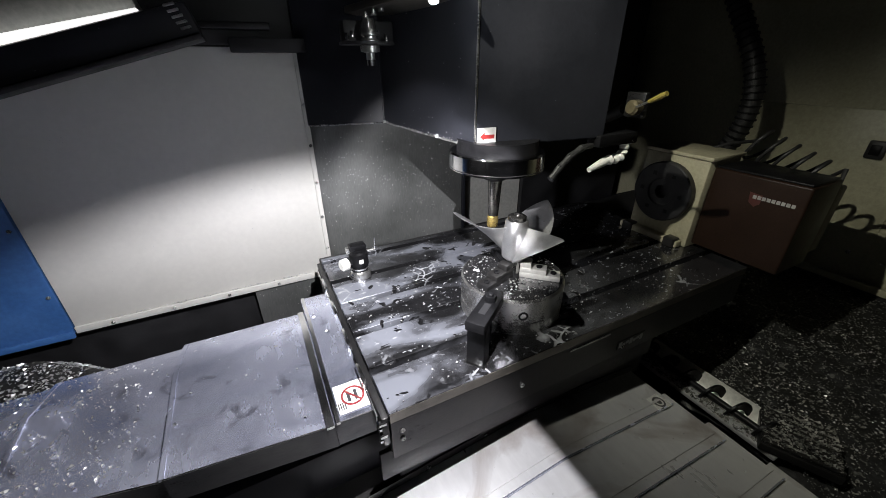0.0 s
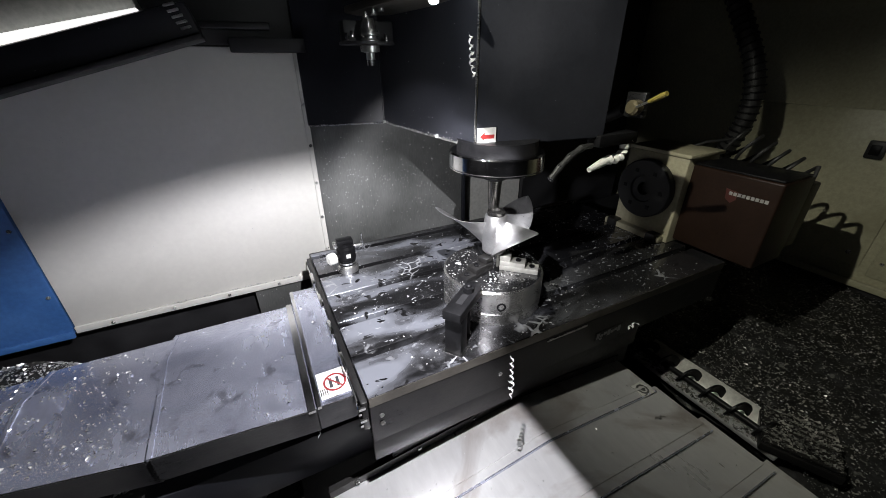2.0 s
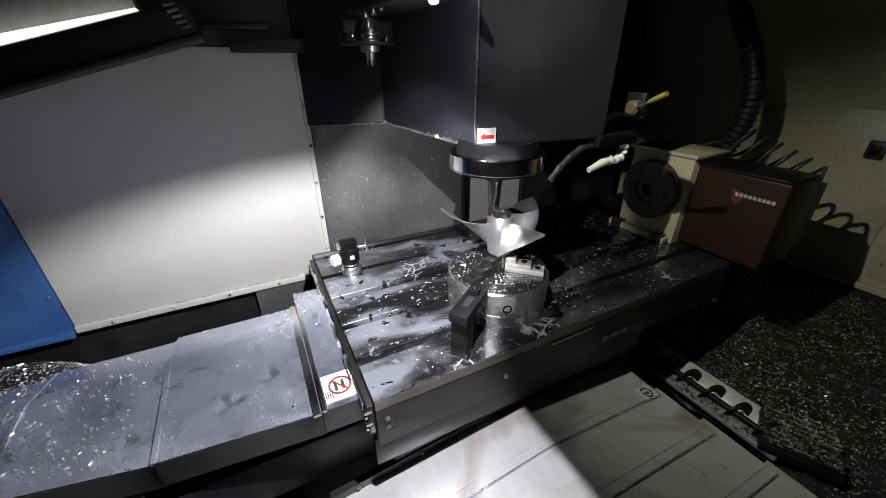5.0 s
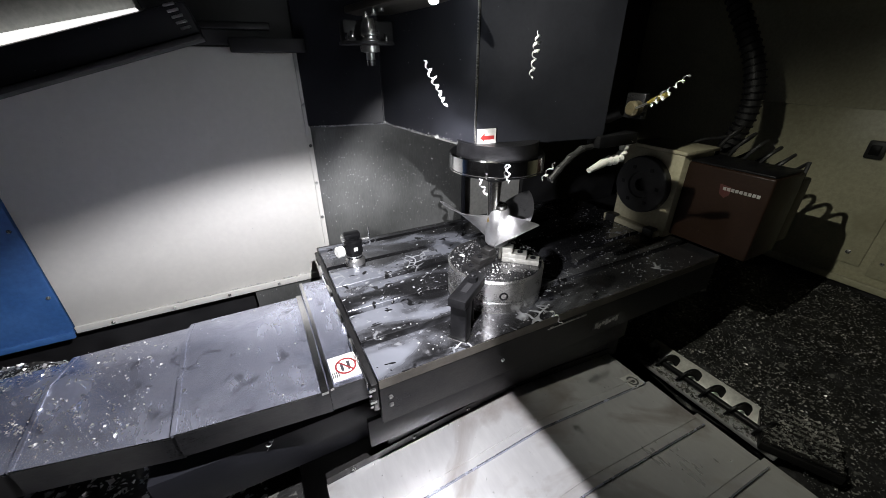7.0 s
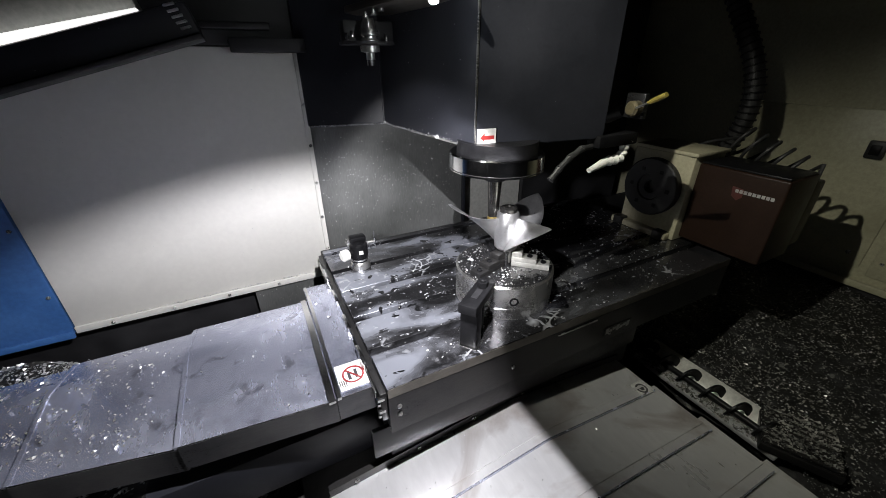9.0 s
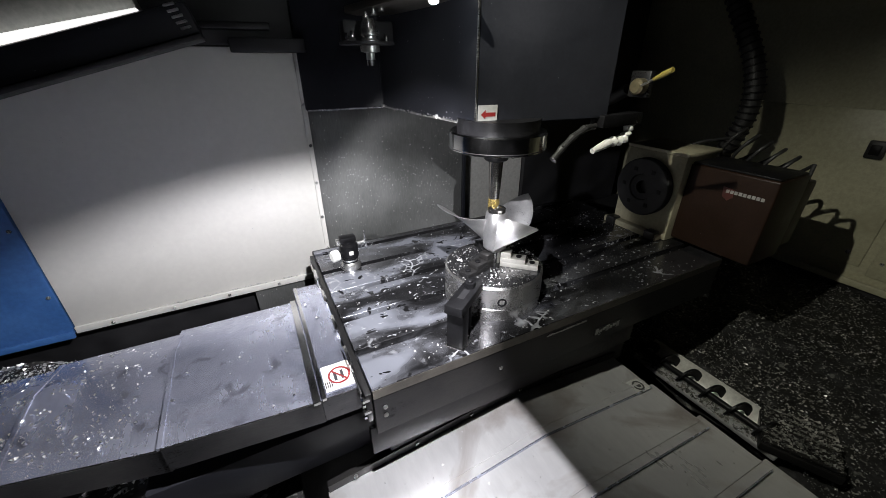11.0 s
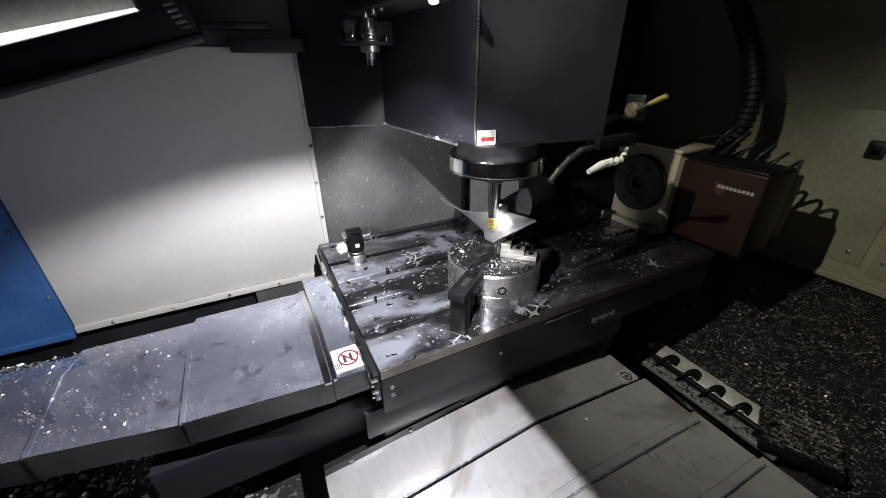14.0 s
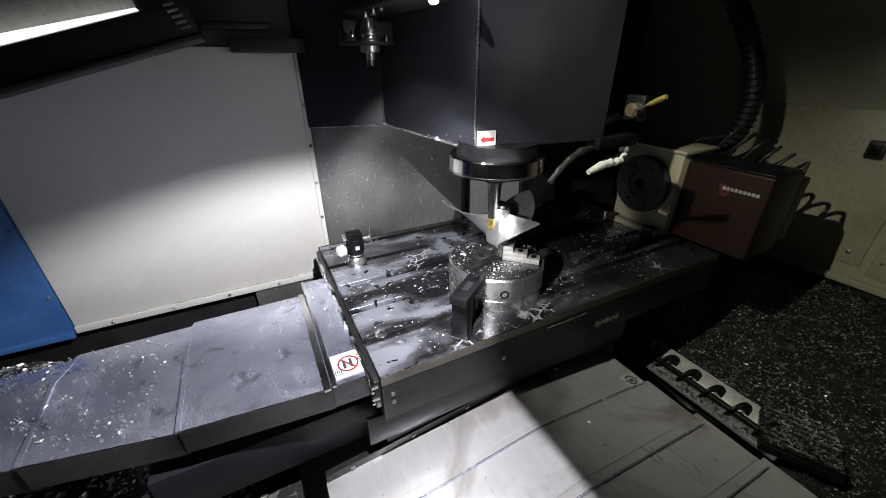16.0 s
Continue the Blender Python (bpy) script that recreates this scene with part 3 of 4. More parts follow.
    rides(c, 1, 1)


RIDGE = 0.362


def roof_fall(x):
    return 0.100 * abs(x - RIDGE)


def roof_bm(x0, y0, x1, y1, z, thick):
    """A sheet folded along a ridge that runs front to back."""
    bm = bmesh.new()
    rows = []
    for y in (y0, y1):
        top = [bm.verts.new((x, y, z - roof_fall(x))) for x in (x0, RIDGE, x1)]
        low = [bm.verts.new((x, y, z - roof_fall(x) - thick)) for x in (x1, RIDGE, x0)]
        rows.append(top + low)
    a, b = rows
    for i in range(6):
        j = (i + 1) % 6
        bm.faces.new((a[i], a[j], b[j], b[i]))
    for r in rows:
        bm.faces.new((r[0], r[1], r[4], r[5]))
        bm.faces.new((r[1], r[2], r[3], r[4]))
    bmesh.ops.recalc_face_normals(bm, faces=bm.faces)
    return bm


def front_cover():
    """Telescopic cover in front of the saddle: each plate lower and wider than the one before."""
    z = -0.240
    rows = ((-0.125, 0.755, -0.575, -0.440, 1.0, 0.0), (-0.145, 0.775, -0.700, -0.540, 0.60, 0.005), (-0.165, 0.800, -0.815, -0.650, 0.36, 0.010),
            (-0.185, 0.825, -1.00, -0.78, 0.15, 0.015), (-0.205, 0.850, -1.40, -0.98, 0.0, 0.020))
    for k, (x0, x1, y0, y1, share, drop) in enumerate(rows):
        t = thing("front_way_cover", (0.0, 0.0, 0.0), "oily stainless telescopic cover plate in front of the table", "way cover", "front cover plates")
        part("sheet", roof_bm(x0, y0, x1, y1, z - drop, 0.003), M["ycover"], t)
        part("lip", roof_bm(x0, y0 - 0.003, x1, y0, z - drop + 0.0015, 0.013), M["stainless"], t)
        part("crease", roof_bm(x0, y0 + 0.020, x1, y0 + 0.026, z - drop + 0.0022, 0.002), M["ycover"], t)
        for sx in (x0, x1):
            part("side_skirt", box_bm(sx - 0.002, y0, z - drop - 0.09, sx + 0.002, y1, z - drop - roof_fall(sx) - 0.001), M["ycover"], t)
        if k == 0:
            part("rear_bar", roof_bm(x0, y1 - 0.004, x1, y1 + 0.010, z + 0.022, 0.024), M["tableside"], t)
            for i in range(6):
                bolt_on(t, (x0 + 0.06 + 0.15 * i, y1 - 0.004, z + 0.011 - roof_fall(x0 + 0.06 + 0.15 * i)), 0.005, 0.004, (90, 0, 0))
            sm = pose(0.7225, -0.5575, z - roof_fall(0.7225) + 0.0006, 0, 5, 0)
            bm = box_bm(-0.024, -0.022, 0, 0.024, 0.022, 0.0008)
            bmesh.ops.transform(bm, matrix=sm, verts=bm.verts)
            s = part("warning_sticker", bm, M["pale"], t, "small worn sticker with a round sign")
            part("ring", lathe_bm([(0.017, 0), (0.017, 0.0006), (0.012, 0.0006), (0.012, 0), (0.017, 0)], sm @ pose(0, 0, 0.0009), 24), M["ink"], s)
            part("pictogram", lathe_bm([(0, 0), (0.008, 0), (0.008, 0.0005), (0, 0.0005)], sm @ pose(0, 0, 0.0009), 6), M["ink"], s)
        if k == 3:
            for p, q in (((0.500, -0.846), (0.520, -0.920)), ((0.420, -0.850), (0.442, -0.925))):
                part("scratch", tube_bm([(x, y, z - drop - roof_fall(x) + 0.0004) for x, y in (p, q)], 0.0009, 6), M["bright"], t, "bright straight scratch")
        rides(t, 0, share)
        me = flakes(40 + 20 * k, lambda rng: (lambda x: np.array((x, y0 + 0.01 + (min(y1, y0 + 0.14) - y0 - 0.02) * rng.random(), z - drop - roof_fall(x) + 0.0005)))(x0 + 0.02 + (x1 - x0 - 0.04) * rng.random()), (0.002, 0.008), 40 + k)
        me.materials.append(M["chip"])
        c = tagged(new("swarf", me), "few aluminium chips on the front cover", "swarf", "", "stuff")
        rides(c, 0, share)


def chuck():
    t = thing("lathe_chuck", (0.388, -0.300, 0.0), "three-jaw steel chuck bolted to the table, strewn with chips", "chuck")
    R, H = 0.125, 0.090
    part("chuck_body", lathe_bm([(0, 0), (R, 0), (R, 0.030), (R - 0.001, 0.031), (R - 0.001, 0.033), (R, 0.034), (R, H - 0.004), (R - 0.004, H), (0, H)], seg=72), M["steel"], t)
    part("face", lathe_bm([(0.026, H), (R - 0.006, H), (R - 0.006, H + 0.0008), (0.026, H + 0.0008), (0.026, H)], seg=72), M["chucktop"], t, "wet dark face")
    part("bore", lathe_bm([(0, H + 0.0004), (0.026, H + 0.0004), (0.026, H + 0.001), (0, H + 0.001)], seg=36), M["black"], t)
    for k, a in enumerate((-44, 76, 196)):
        m = Matrix.Rotation(radians(a), 4, "Z")
        mat = M["softjaw"] if k == 0 else M["blackox"] if k == 1 else M["tableside"]
        bm = box_bm(0.018, -0.016, H, 0.112, 0.016, H + 0.014, 0.002)
        box_bm(0.018, -0.016, H + 0.013, 0.080, 0.016, H + 0.026, 0.002, bm=bm)
        box_bm(0.018, -0.014, H + 0.025, 0.044, 0.014, H + 0.040, 0.002, bm=bm)
        bmesh.ops.transform(bm, matrix=m, verts=bm.verts)
        j = part("jaw", bm, mat, t, "pale stepped jaw" if k == 0 else "dark stepped jaw")
        for r in (0.062, 0.096):
            p = m @ Vector((r, 0, H + (0.026 if r < 0.08 else 0.014)))
            bolt_on(j, p, 0.007, 0.004, material=M["blackox"])
    for a in (-114, 6, 126):
        m = Matrix.Rotation(radians(a), 4, "Z") @ pose(R - 0.002, 0, 0.052, 0, 90, 0)
        part("key_socket", lathe_bm([(0.011, 0), (0.011, 0.003), (0.007, 0.003), (0.007, -0.002), (0, -0.002)], m, 20), M["blackox"], t)
    me = flakes(420, lambda r: (lambda a, q: np.array((q * math.cos(a), q * math.sin(a), H + 0.001)))(r.random() * 6.283, 0.03 + 0.088 * r.random() ** 0.6), (0.003, 0.009), 51)
    me.materials.append(M["chip"])
    c = tagged(new("swarf", me), "aluminium chips strewn on the chuck face", "swarf", "", "stuff")
    c.matrix_basis = t.matrix_basis.copy()
    rides(c, 1, 1)
    rides(t, 1, 1)


def propeller():
    t = thing("boat_propeller", (0.388, -0.300, 0.0905), "half-milled bright aluminium three-bladed propeller held in the chuck", "propeller")
    part("stub", lathe_bm([(0, 0), (0.0155, 0), (0.0155, 0.036), (0.019, 0.040), (0, 0.040)], seg=32), M["bright"], t, "polished clamping stub")
    part("hub", lathe_bm([(0, 0.040), (0.021, 0.040), (0.029, 0.048), (0.0305, 0.070), (0.029, 0.105), (0.0265, 0.136), (0.024, 0.140), (0, 0.140)], seg=40), M["alu"], t)
    part("hub_cap", lathe_bm([(0, 0.140), (0.021, 0.140), (0.021, 0.149), (0.016, 0.152), (0.010, 0.152), (0.009, 0.147), (0, 0.147)], seg=32), M["shank"], t, "dull steel centre cap")

    def blade():
        nu, nv = 18, 12
        bm = bmesh.new()
        sides = []
        for s in (1, -1):
            g = []
            for i in range(nu + 1):
                u = i / nu
                row = []
                for j in range(nv + 1):
                    v = j / nv
                    th = radians(-43 + 76 * v) * (1 - u) ** 0.8
                    th += radians(-7) * math.sin(math.pi * u) * (1 - v)
                    r = 0.027 + 0.121 * u * (1 - 0.05 * math.sin(math.pi * v))
                    z_root, z_tip = 0.045 + 0.080 * v, 0.148
                    z = z_root + (z_tip - z_root) * u ** (1.15 + 0.35 * (1 - v)) - 0.006 * math.sin(math.pi * u) * v
                    th_ = 0.0042 * (1 - u) ** 0.5 * math.sin(math.pi * (0.04 + 0.92 * v)) + 0.0007
                    p = Vector((r * math.cos(th), r * math.sin(th), z))
                    n = Vector((-math.sin(th) * 0.88, math.cos(th) * 0.88, -0.45)).normalized()
                    row.append(bm.verts.new(p + n * th_ * s))
                g.append(row)
            sides.append(g)
        for k, g in enumerate(sides):
            for i in range(nu):
                for j in range(nv):
                    q = (g[i][j], g[i + 1][j], g[i + 1][j + 1], g[i][j + 1])
                    bm.faces.new(q if k == 0 else q[::-1])
        a, b = sides
        for i in range(nu):
            for j in (0, nv):
                bm.faces.new((a[i][j], a[i + 1][j], b[i + 1][j], b[i][j]))
        for j in range(nv):
            bm.faces.new((a[nu][j], a[nu][j + 1], b[nu][j + 1], b[nu][j]))
        bmesh.ops.recalc_face_normals(bm, faces=bm.faces)
        return bm

    me = mesh_of("blade", blade(), M["alu"])
    for a in (142, 270, 22):
        ob = new("blade", me)
        ob.parent = t
        ob.matrix_basis = Matrix.Rotation(radians(a), 4, "Z")
    rides(t, 1, 1)


def strap_clamp():
    t = thing("strap_clamp", (0.207, -0.436, 0.0), "black steel strap clamp on a block, holding the chuck", "clamp")
    t.matrix_basis = Matrix.Translation((0.207, -0.436, 0.0)) @ Matrix.Rotation(radians(36), 4, "Z")
    part("heel_block", box_bm(-0.014, -0.019, 0.0, 0.016, 0.019, 0.091, 0.0015), M["blackox"], t)
    part("foot_plate", box_bm(-0.020, -0.024, 0.0, 0.022, 0.024, 0.002, 0.0005, 1), M["bright"], t, "thin bright shim under the block")
    bm = prism_bm([(-0.024, -0.020), (0.085, -0.020), (0.105, -0.012), (0.105, 0.012), (0.085, 0.020), (-0.024, 0.020)], 0.091, 0.112, 0.0015)
    part("strap", bm, M["blackox"], t)
    part("slot_recess", box_bm(0.010, -0.007, 0.1115, 0.048, 0.007, 0.1125), M["black"], t)
    part("stud", lathe_bm([(0, 0.0), (0.006, 0.0), (0.006, 0.128), (0.004, 0.130), (0, 0.130)], pose(0.062, 0, 0), 16), M["blackox"], t)
    part("nut", hexagon(0.0125, 0.112, 0.124, pose(0.062, 0, 0)), M["blackox"], t)
    rides(t, 1, 1)


def tool_setter():
    t = thing("tool_setter", (0.086, 0.012, 0.0), "black tool setter on a steel base with a white knob", "tool setter")
    part("base", lathe_bm([(0, 0), (0.027, 0), (0.027, 0.010), (0.022, 0.018), (0, 0.018)], seg=32), M["steel"], t, "steel base")
    part("setter_body", lathe_bm([(0, 0.018), (0.021, 0.018), (0.021, 0.030), (0.024, 0.032), (0.024, 0.062), (0.019, 0.066), (0.019, 0.074), (0, 0.074)], seg=32), M["blackox"], t)
    part("band", lathe_bm([(0.0215, 0.022), (0.0222, 0.022), (0.0222, 0.026), (0.0215, 0.026), (0.0215, 0.022)], seg=32), M["steel"], t)
    part("head_block", box_bm(-0.022, -0.014, 0.070, 0.020, 0.014, 0.084, 0.004), M["blackox"], t)
    part("knob", lathe_bm([(0, 0), (0.011, 0), (0.014, 0.003), (0.014, 0.018), (0.010, 0.021), (0, 0.021)], pose(-0.030, -0.012, 0.045, 0, -90, 20), 24), M["whiteplastic"], t, "white plastic knob")
    part("side_arm", lathe_bm([(0, 0), (0.008, 0), (0.008, 0.016), (0, 0.016)], pose(-0.018, -0.007, 0.045, 0, -90, 20), 16), M["blackox"], t)
    part("ear", box_bm(-0.030, -0.004, 0.062, -0.018, 0.010, 0.078, 0.003), M["steel"], t)
    part("stylus_arm", lathe_bm([(0, 0), (0.004, 0), (0.004, 0.026), (0, 0.026)], pose(0.018, 0.0, 0.060, 0, 90, 0), 12), M["steel"], t)
    part("stylus", lathe_bm([(0, 0), (0.0018, 0), (0.0018, 0.020), (0.004, 0.021), (0.004, 0.026), (0.0018, 0.027), (0.0018, 0.046), (0, 0.046)], pose(0.045, 0.0, 0.044), 12), M["bright"], t)
    part("face_label", box_bm(-0.005, -0.0250, 0.042, 0.006, -0.0235, 0.052), M["pale"], t)
    for ob in t.children:
        ob.scale = (1.12, 1.12, 1.22)
    rides(t, 1, 1)


def rotary_table():
    X = 1.085
    t = thing("rotary_table", (X, -0.20, 0.0), "cream rotary indexing table with brown motor housing and coiled cable", "rotary table")
    bm = prism_bm([(0.0, -0.112), (0.0, 0.10), (0.022, 0.115), (0.16, 0.115), (0.16, -0.112)], 0.0, 0.285, 0.005)
    part("casting", bm, M["cream"], t)
    part("foot", box_bm(-0.030, -0.10, 0.0, 0.0, 0.12, 0.022, 0.004), M["cream"], t)
    part("top_ledge", box_bm(-0.006, -0.118, 0.285, 0.17, 0.10, 0.297, 0.003), M["cream"], t)
    for y in (-0.075, 0.085):
        part("hold_down", box_bm(-0.040, y - 0.018, 0.0, -0.004, y + 0.018, 0.030, 0.004), M["tableside"], t)
    m = pose(-0.001, 0.0, 0.165, 0, -90, 0)
    f = part("faceplate", lathe_bm([(0, 0), (0.094, 0), (0.098, 0.004), (0.098, 0.024), (0.094, 0.028), (0.045, 0.028), (0.043, 0.022), (0.022, 0.022), (0.020, 0.002), (0, 0.002)], m, 56), M["black"], t, "round black faceplate")
    for k in range(6):
        a = 2 * math.pi * k / 6
        part("slot", box_bm(-0.0305, 0.066 * math.cos(a) - 0.006, 0.165 + 0.066 * math.sin(a) - 0.006, -0.0285, 0.066 * math.cos(a) + 0.006, 0.165 + 0.066 * math.sin(a) + 0.006), M["blackox"], f)
    h = part("motor_housing", box_bm(0.024, -0.352, 0.014, 0.185, -0.113, 0.266, 0.006, 3), M["brown"], t, "brown painted motor housing with pale name bars")
    part("housing_lid", box_bm(0.030, -0.346, 0.266, 0.182, -0.116, 0.272, 0.002), M["blackox"], h)
    part("side_box", box_bm(0.186, -0.34, 0.03, 0.28, -0.15, 0.235, 0.006), M["brown"], h)
    tm = Matrix(((0, 0, -1, 0.0228), (-1, 0, 0, -0.283), (0, 1, 0, 0.205), (0, 0, 0, 1)))
    for k in range(9):
        bm = box_bm(0.0112 * k - 0.050, 0.001, 0.0, 0.0112 * k - 0.0415, 0.0105, 0.0008)
        bmesh.ops.transform(bm, matrix=tm, verts=bm.verts)
        part("name_bar", bm, M["print"], h, "dull white bar of a maker's name")
    bm = bmesh.new()
    vs = [bm.verts.new((0.0238, y, z)) for y, z in ((-0.222, 0.222), (-0.254, 0.218), (-0.254, 0.195), (-0.242, 0.183), (-0.226, 0.193))]
    bm.faces.new(vs)
    r = bmesh.ops.extrude_face_region(bm, geom=list(bm.faces))
    bmesh.ops.translate(bm, verts=[v for v in r["geom"] if isinstance(v, bmesh.types.BMVert)], vec=(-0.0004, 0, 0))
    part("emblem", bm, M["emblem"], h, "dull red shield mark")
    # coiled cable from the housing towards the wall
    pts = []
    for i in range(120):
        u = i / 119
        a = 2 * math.pi * 5.2 * u
        pts.append((0.215 + 0.040 * math.cos(a), -0.100 - 0.205 * u - 0.030 * math.sin(a), 0.322 - 0.075 * u + 0.040 * math.sin(a)))
    pts = [(0.15, -0.02, 0.292), (0.18, -0.05, 0.31)] + pts + [(0.19, -0.345, 0.225)]
    part("coiled_cable", tube_bm(pts, 0.0052, 8), M["rubber"], t, "black coiled cable")
    rides(t, 1, 1)


# ---- head ----
HZ = 0.39


def spindle_head():
    t = thing("spindle_head", (0.0, 0.0, 0.0), "dark grey sheet-covered spindle head with a bright nose ring", "spindle head")
    bm = bmesh.new()
    low = [(0.305, -0.240, HZ), (0.253, 0.195, HZ), (0.050, 0.315, HZ - 0.012), (0.050, 0.325, HZ - 0.012), (0.70, 0.325, HZ), (0.62, -0.300, HZ + 0.002)]
    a = [bm.verts.new(p) for p in low]
    b = [bm.verts.new((p[0], p[1], 0.94)) for p in low]
    bm.faces.new(a[::-1])
    bm.faces.new(b)
    for i in range(len(a)):
        j = (i + 1) % len(a)
        bm.faces.new((a[i], a[j], b[j], b[i]))
    bmesh.ops.recalc_face_normals(bm, faces=bm.faces)
    bmesh.ops.bevel(bm, geom=list(bm.edges), offset=0.003, segments=2, affect="EDGES")
    part("head_cover", bm, M["dark"], t)
    part("corner_trim", box_bm(0.3025, -0.2425, HZ, 0.3065, -0.2385, 0.94, 0.001), M["steel"], t, "worn bright corner edge")
    for (x0, y0), (x1, y1), n in (((0.303, -0.24), (0.253, 0.195), 1), ((0.253, 0.195), (0.055, 0.312), 1)):
        part("bottom_lip", tube_bm([(x0, y0, HZ + 0.001), (x1, y1, HZ + (0.001 if n and x1 > 0.2 else -0.010))], 0.0025, 6), M["steel"], t)
    for x, y in ((0.301, -0.20), (0.298, -0.19), (0.288, -0.10), (0.254, 0.185)):
        part("stuck_chip", box_bm(x - 0.006, y - 0.004, HZ + 0.002, x - 0.001, y + 0.004, HZ + 0.009, 0.001, 1), M["chip"], t)
    for n, z0, z1, sz, seed in ((150, 0.002, 0.008, (0.002, 0.0065), 71), (60, 0.01, 0.30, (0.001, 0.004), 72)):
        def on_face(r):
            u, h = r.random(), z0 + (z1 - z0) * r.random() ** 2
            return np.array((0.455 * u - 0.02, h, 0.003))

        me = flakes(n, on_face, sz, seed, 0.15)
        me.materials.append(M["chip"])
        ob = tagged(new("swarf", me), "aluminium chips clinging to the head's side sheet and lip", "swarf", "", "stuff")
        d = Vector((0.305 - 0.253, -0.240 - 0.195, 0)).normalized()
        face = Matrix((d, (0, 0, 1), d.cross(Vector((0, 0, 1))))).transposed().to_4x4()
        ob.matrix_basis = Matrix.Translation((0.253, 0.195, HZ)) @ face
        rides(ob, 0, 0, 1)
    s = part("arrow_sticker", box_bm(0.308, -0.2475, HZ + 0.001, 0.350, -0.2455, HZ + 0.040), M["pale"], t, "white sticker with a red arrow")
    s.matrix_basis = Matrix.Translation((0.305, -0.24, 0)) @ Matrix.Rotation(math.atan2(-0.06, 0.315), 4, "Z") @ Matrix.Translation((-0.305, 0.242, 0))
    bm = bmesh.new()
    az = HZ + 0.022
    vs = [bm.verts.new((x, -0.2476, z)) for x, z in ((0.314, az), (0.324, az + 0.009), (0.324, az + 0.004), (0.346, az + 0.004), (0.346, az - 0.004), (0.324, az - 0.004), (0.324, az - 0.009))]
    bm.faces.new(vs)
    r = bmesh.ops.extrude_face_region(bm, geom=list(bm.faces))
    bmesh.ops.translate(bm, verts=[v for v in r["geom"] if isinstance(v, bmesh.types.BMVert)], vec=(0, -0.0006, 0))
    part("arrow", bm, M["red"], s)
    S = pose(0.380, -0.215, 0)
    part("nose_neck", lathe_bm([(0, 0.372), (0.092, 0.372), (0.092, HZ + 0.01), (0, HZ + 0.01)], S, 56), M["blackox"], t)
    part("nose_ring", lathe_bm([(0, 0.334), (0.104, 0.334), (0.109, 0.337), (0.109, 0.371), (0.106, 0.374), (0, 0.374)], S, 72), M["nosering"], t, "polished spindle nose ring")
    part("ring_groove", lathe_bm([(0.1085, 0.3395), (0.1096, 0.3395), (0.1096, 0.341), (0.1085, 0.341), (0.1085, 0.3395)], S, 72), M["tableside"], t)
    for k in range(6):
        a = 2 * math.pi * k / 6 + 0.3
        bolt_on(t, (0.380 + 0.088 * math.cos(a), -0.215 + 0.088 * math.sin(a), 0.334), 0.006, 0.004, (180, 0, 0), material=M["blackox"])
    part("spindle_nose", lathe_bm([(0, 0.318), (0.036, 0.318), (0.042, 0.322), (0.042, 0.335), (0, 0.335)], S, 48), M["blackox"], t)
    # nozzles
    pts = [(0.600, -0.285, 0.375), (0.565, -0.29, 0.372), (0.53, -0.292, 0.356), (0.50, -0.295, 0.335), (0.475, -0.297, 0.312)]
    for p, q in zip(pts, pts[1:]):
        part("dark_hose_joint", tube_bm([p, [(a + b) / 2 for a, b in zip(p, q)], q], [0.0085, 0.0065, 0.0085], 10), M["rubber"], t)
    beads = [(0.716, -0.297, 0.384), (0.706, -0.298, 0.372), (0.695, -0.299, 0.358), (0.697, -0.300, 0.344), (0.683, -0.300, 0.338), (0.664, -0.300, 0.338), (0.642, -0.301, 0.336)]
    part("nozzle_mount", box_bm(0.60, -0.31, 0.372, 0.73, -0.27, 0.40, 0.004), M["blackox"], t)
    for i, (p, q) in enumerate(zip(beads, beads[1:])):
        mid = [a * 0.55 + b * 0.45 for a, b in zip(p, q)]
        part("white_hose_joint", tube_bm([p, mid, q], [0.0075, 0.0132, 0.0078], 14), M["whiteplastic"], t)
    part("white_nozzle", tube_bm([(0.644, -0.301, 0.337), (0.630, -0.301, 0.333), (0.588, -0.302, 0.321)], [0.010, 0.0105, 0.0065], 14), M["whiteplastic"], t, "white plastic coolant nozzle")
    # ball valve on a small plate
    v = part("valve_plate", box_bm(0.690, -0.335, 0.434, 0.705, -0.285, 0.489, 0.003), M["tableside"], t, "grey plate with a ball valve")
    part("valve_body", lathe_bm([(0, 0), (0.017, 0), (0.017, 0.018), (0.012, 0.024), (0, 0.024)], pose(0.690, -0.318, 0.457, 0, -90, 0), 24), M["valve"], v, "dull brass valve body")
    part("valve_stem", tube_bm([(0.672, -0.318, 0.455), (0.668, -0.345, 0.466), (0.665, -0.362, 0.474)], 0.0028, 8), M["steel"], v)
    part("valve_lever", tube_bm([(0.665, -0.362, 0.474), (0.662, -0.382, 0.483), (0.660, -0.402, 0.493)], [0.004, 0.0058, 0.005], 10), M["yellow"], v, "yellow plastic lever grip")
    part("side_pipe", tube_bm([(0.70, -0.28, 0.45), (0.74, -0.2, 0.42), (0.78, -0.1, 0.40), (0.80, 0.1, 0.42)], 0.014, 12), M["rubber"], t)
    rides(t, 0, 0, 1)

    c = thing("milling_cutter", (0.380, -0.215, 0.0), "slim tapered milling cutter in the spindle", "cutter")
    part("holder", lathe_bm([(0, 0.306), (0.025, 0.306), (0.028, 0.309), (0.028, 0.3175), (0, 0.3175)], seg=32), M["blackox"], c)
    part("shank", lathe_bm([(0, 0.214), (0.0125, 0.214), (0.0140, 0.240), (0.0165, 0.296), (0.0175, 0.306), (0, 0.306)], seg=28), M["shank"], c, "dark tapered shank")
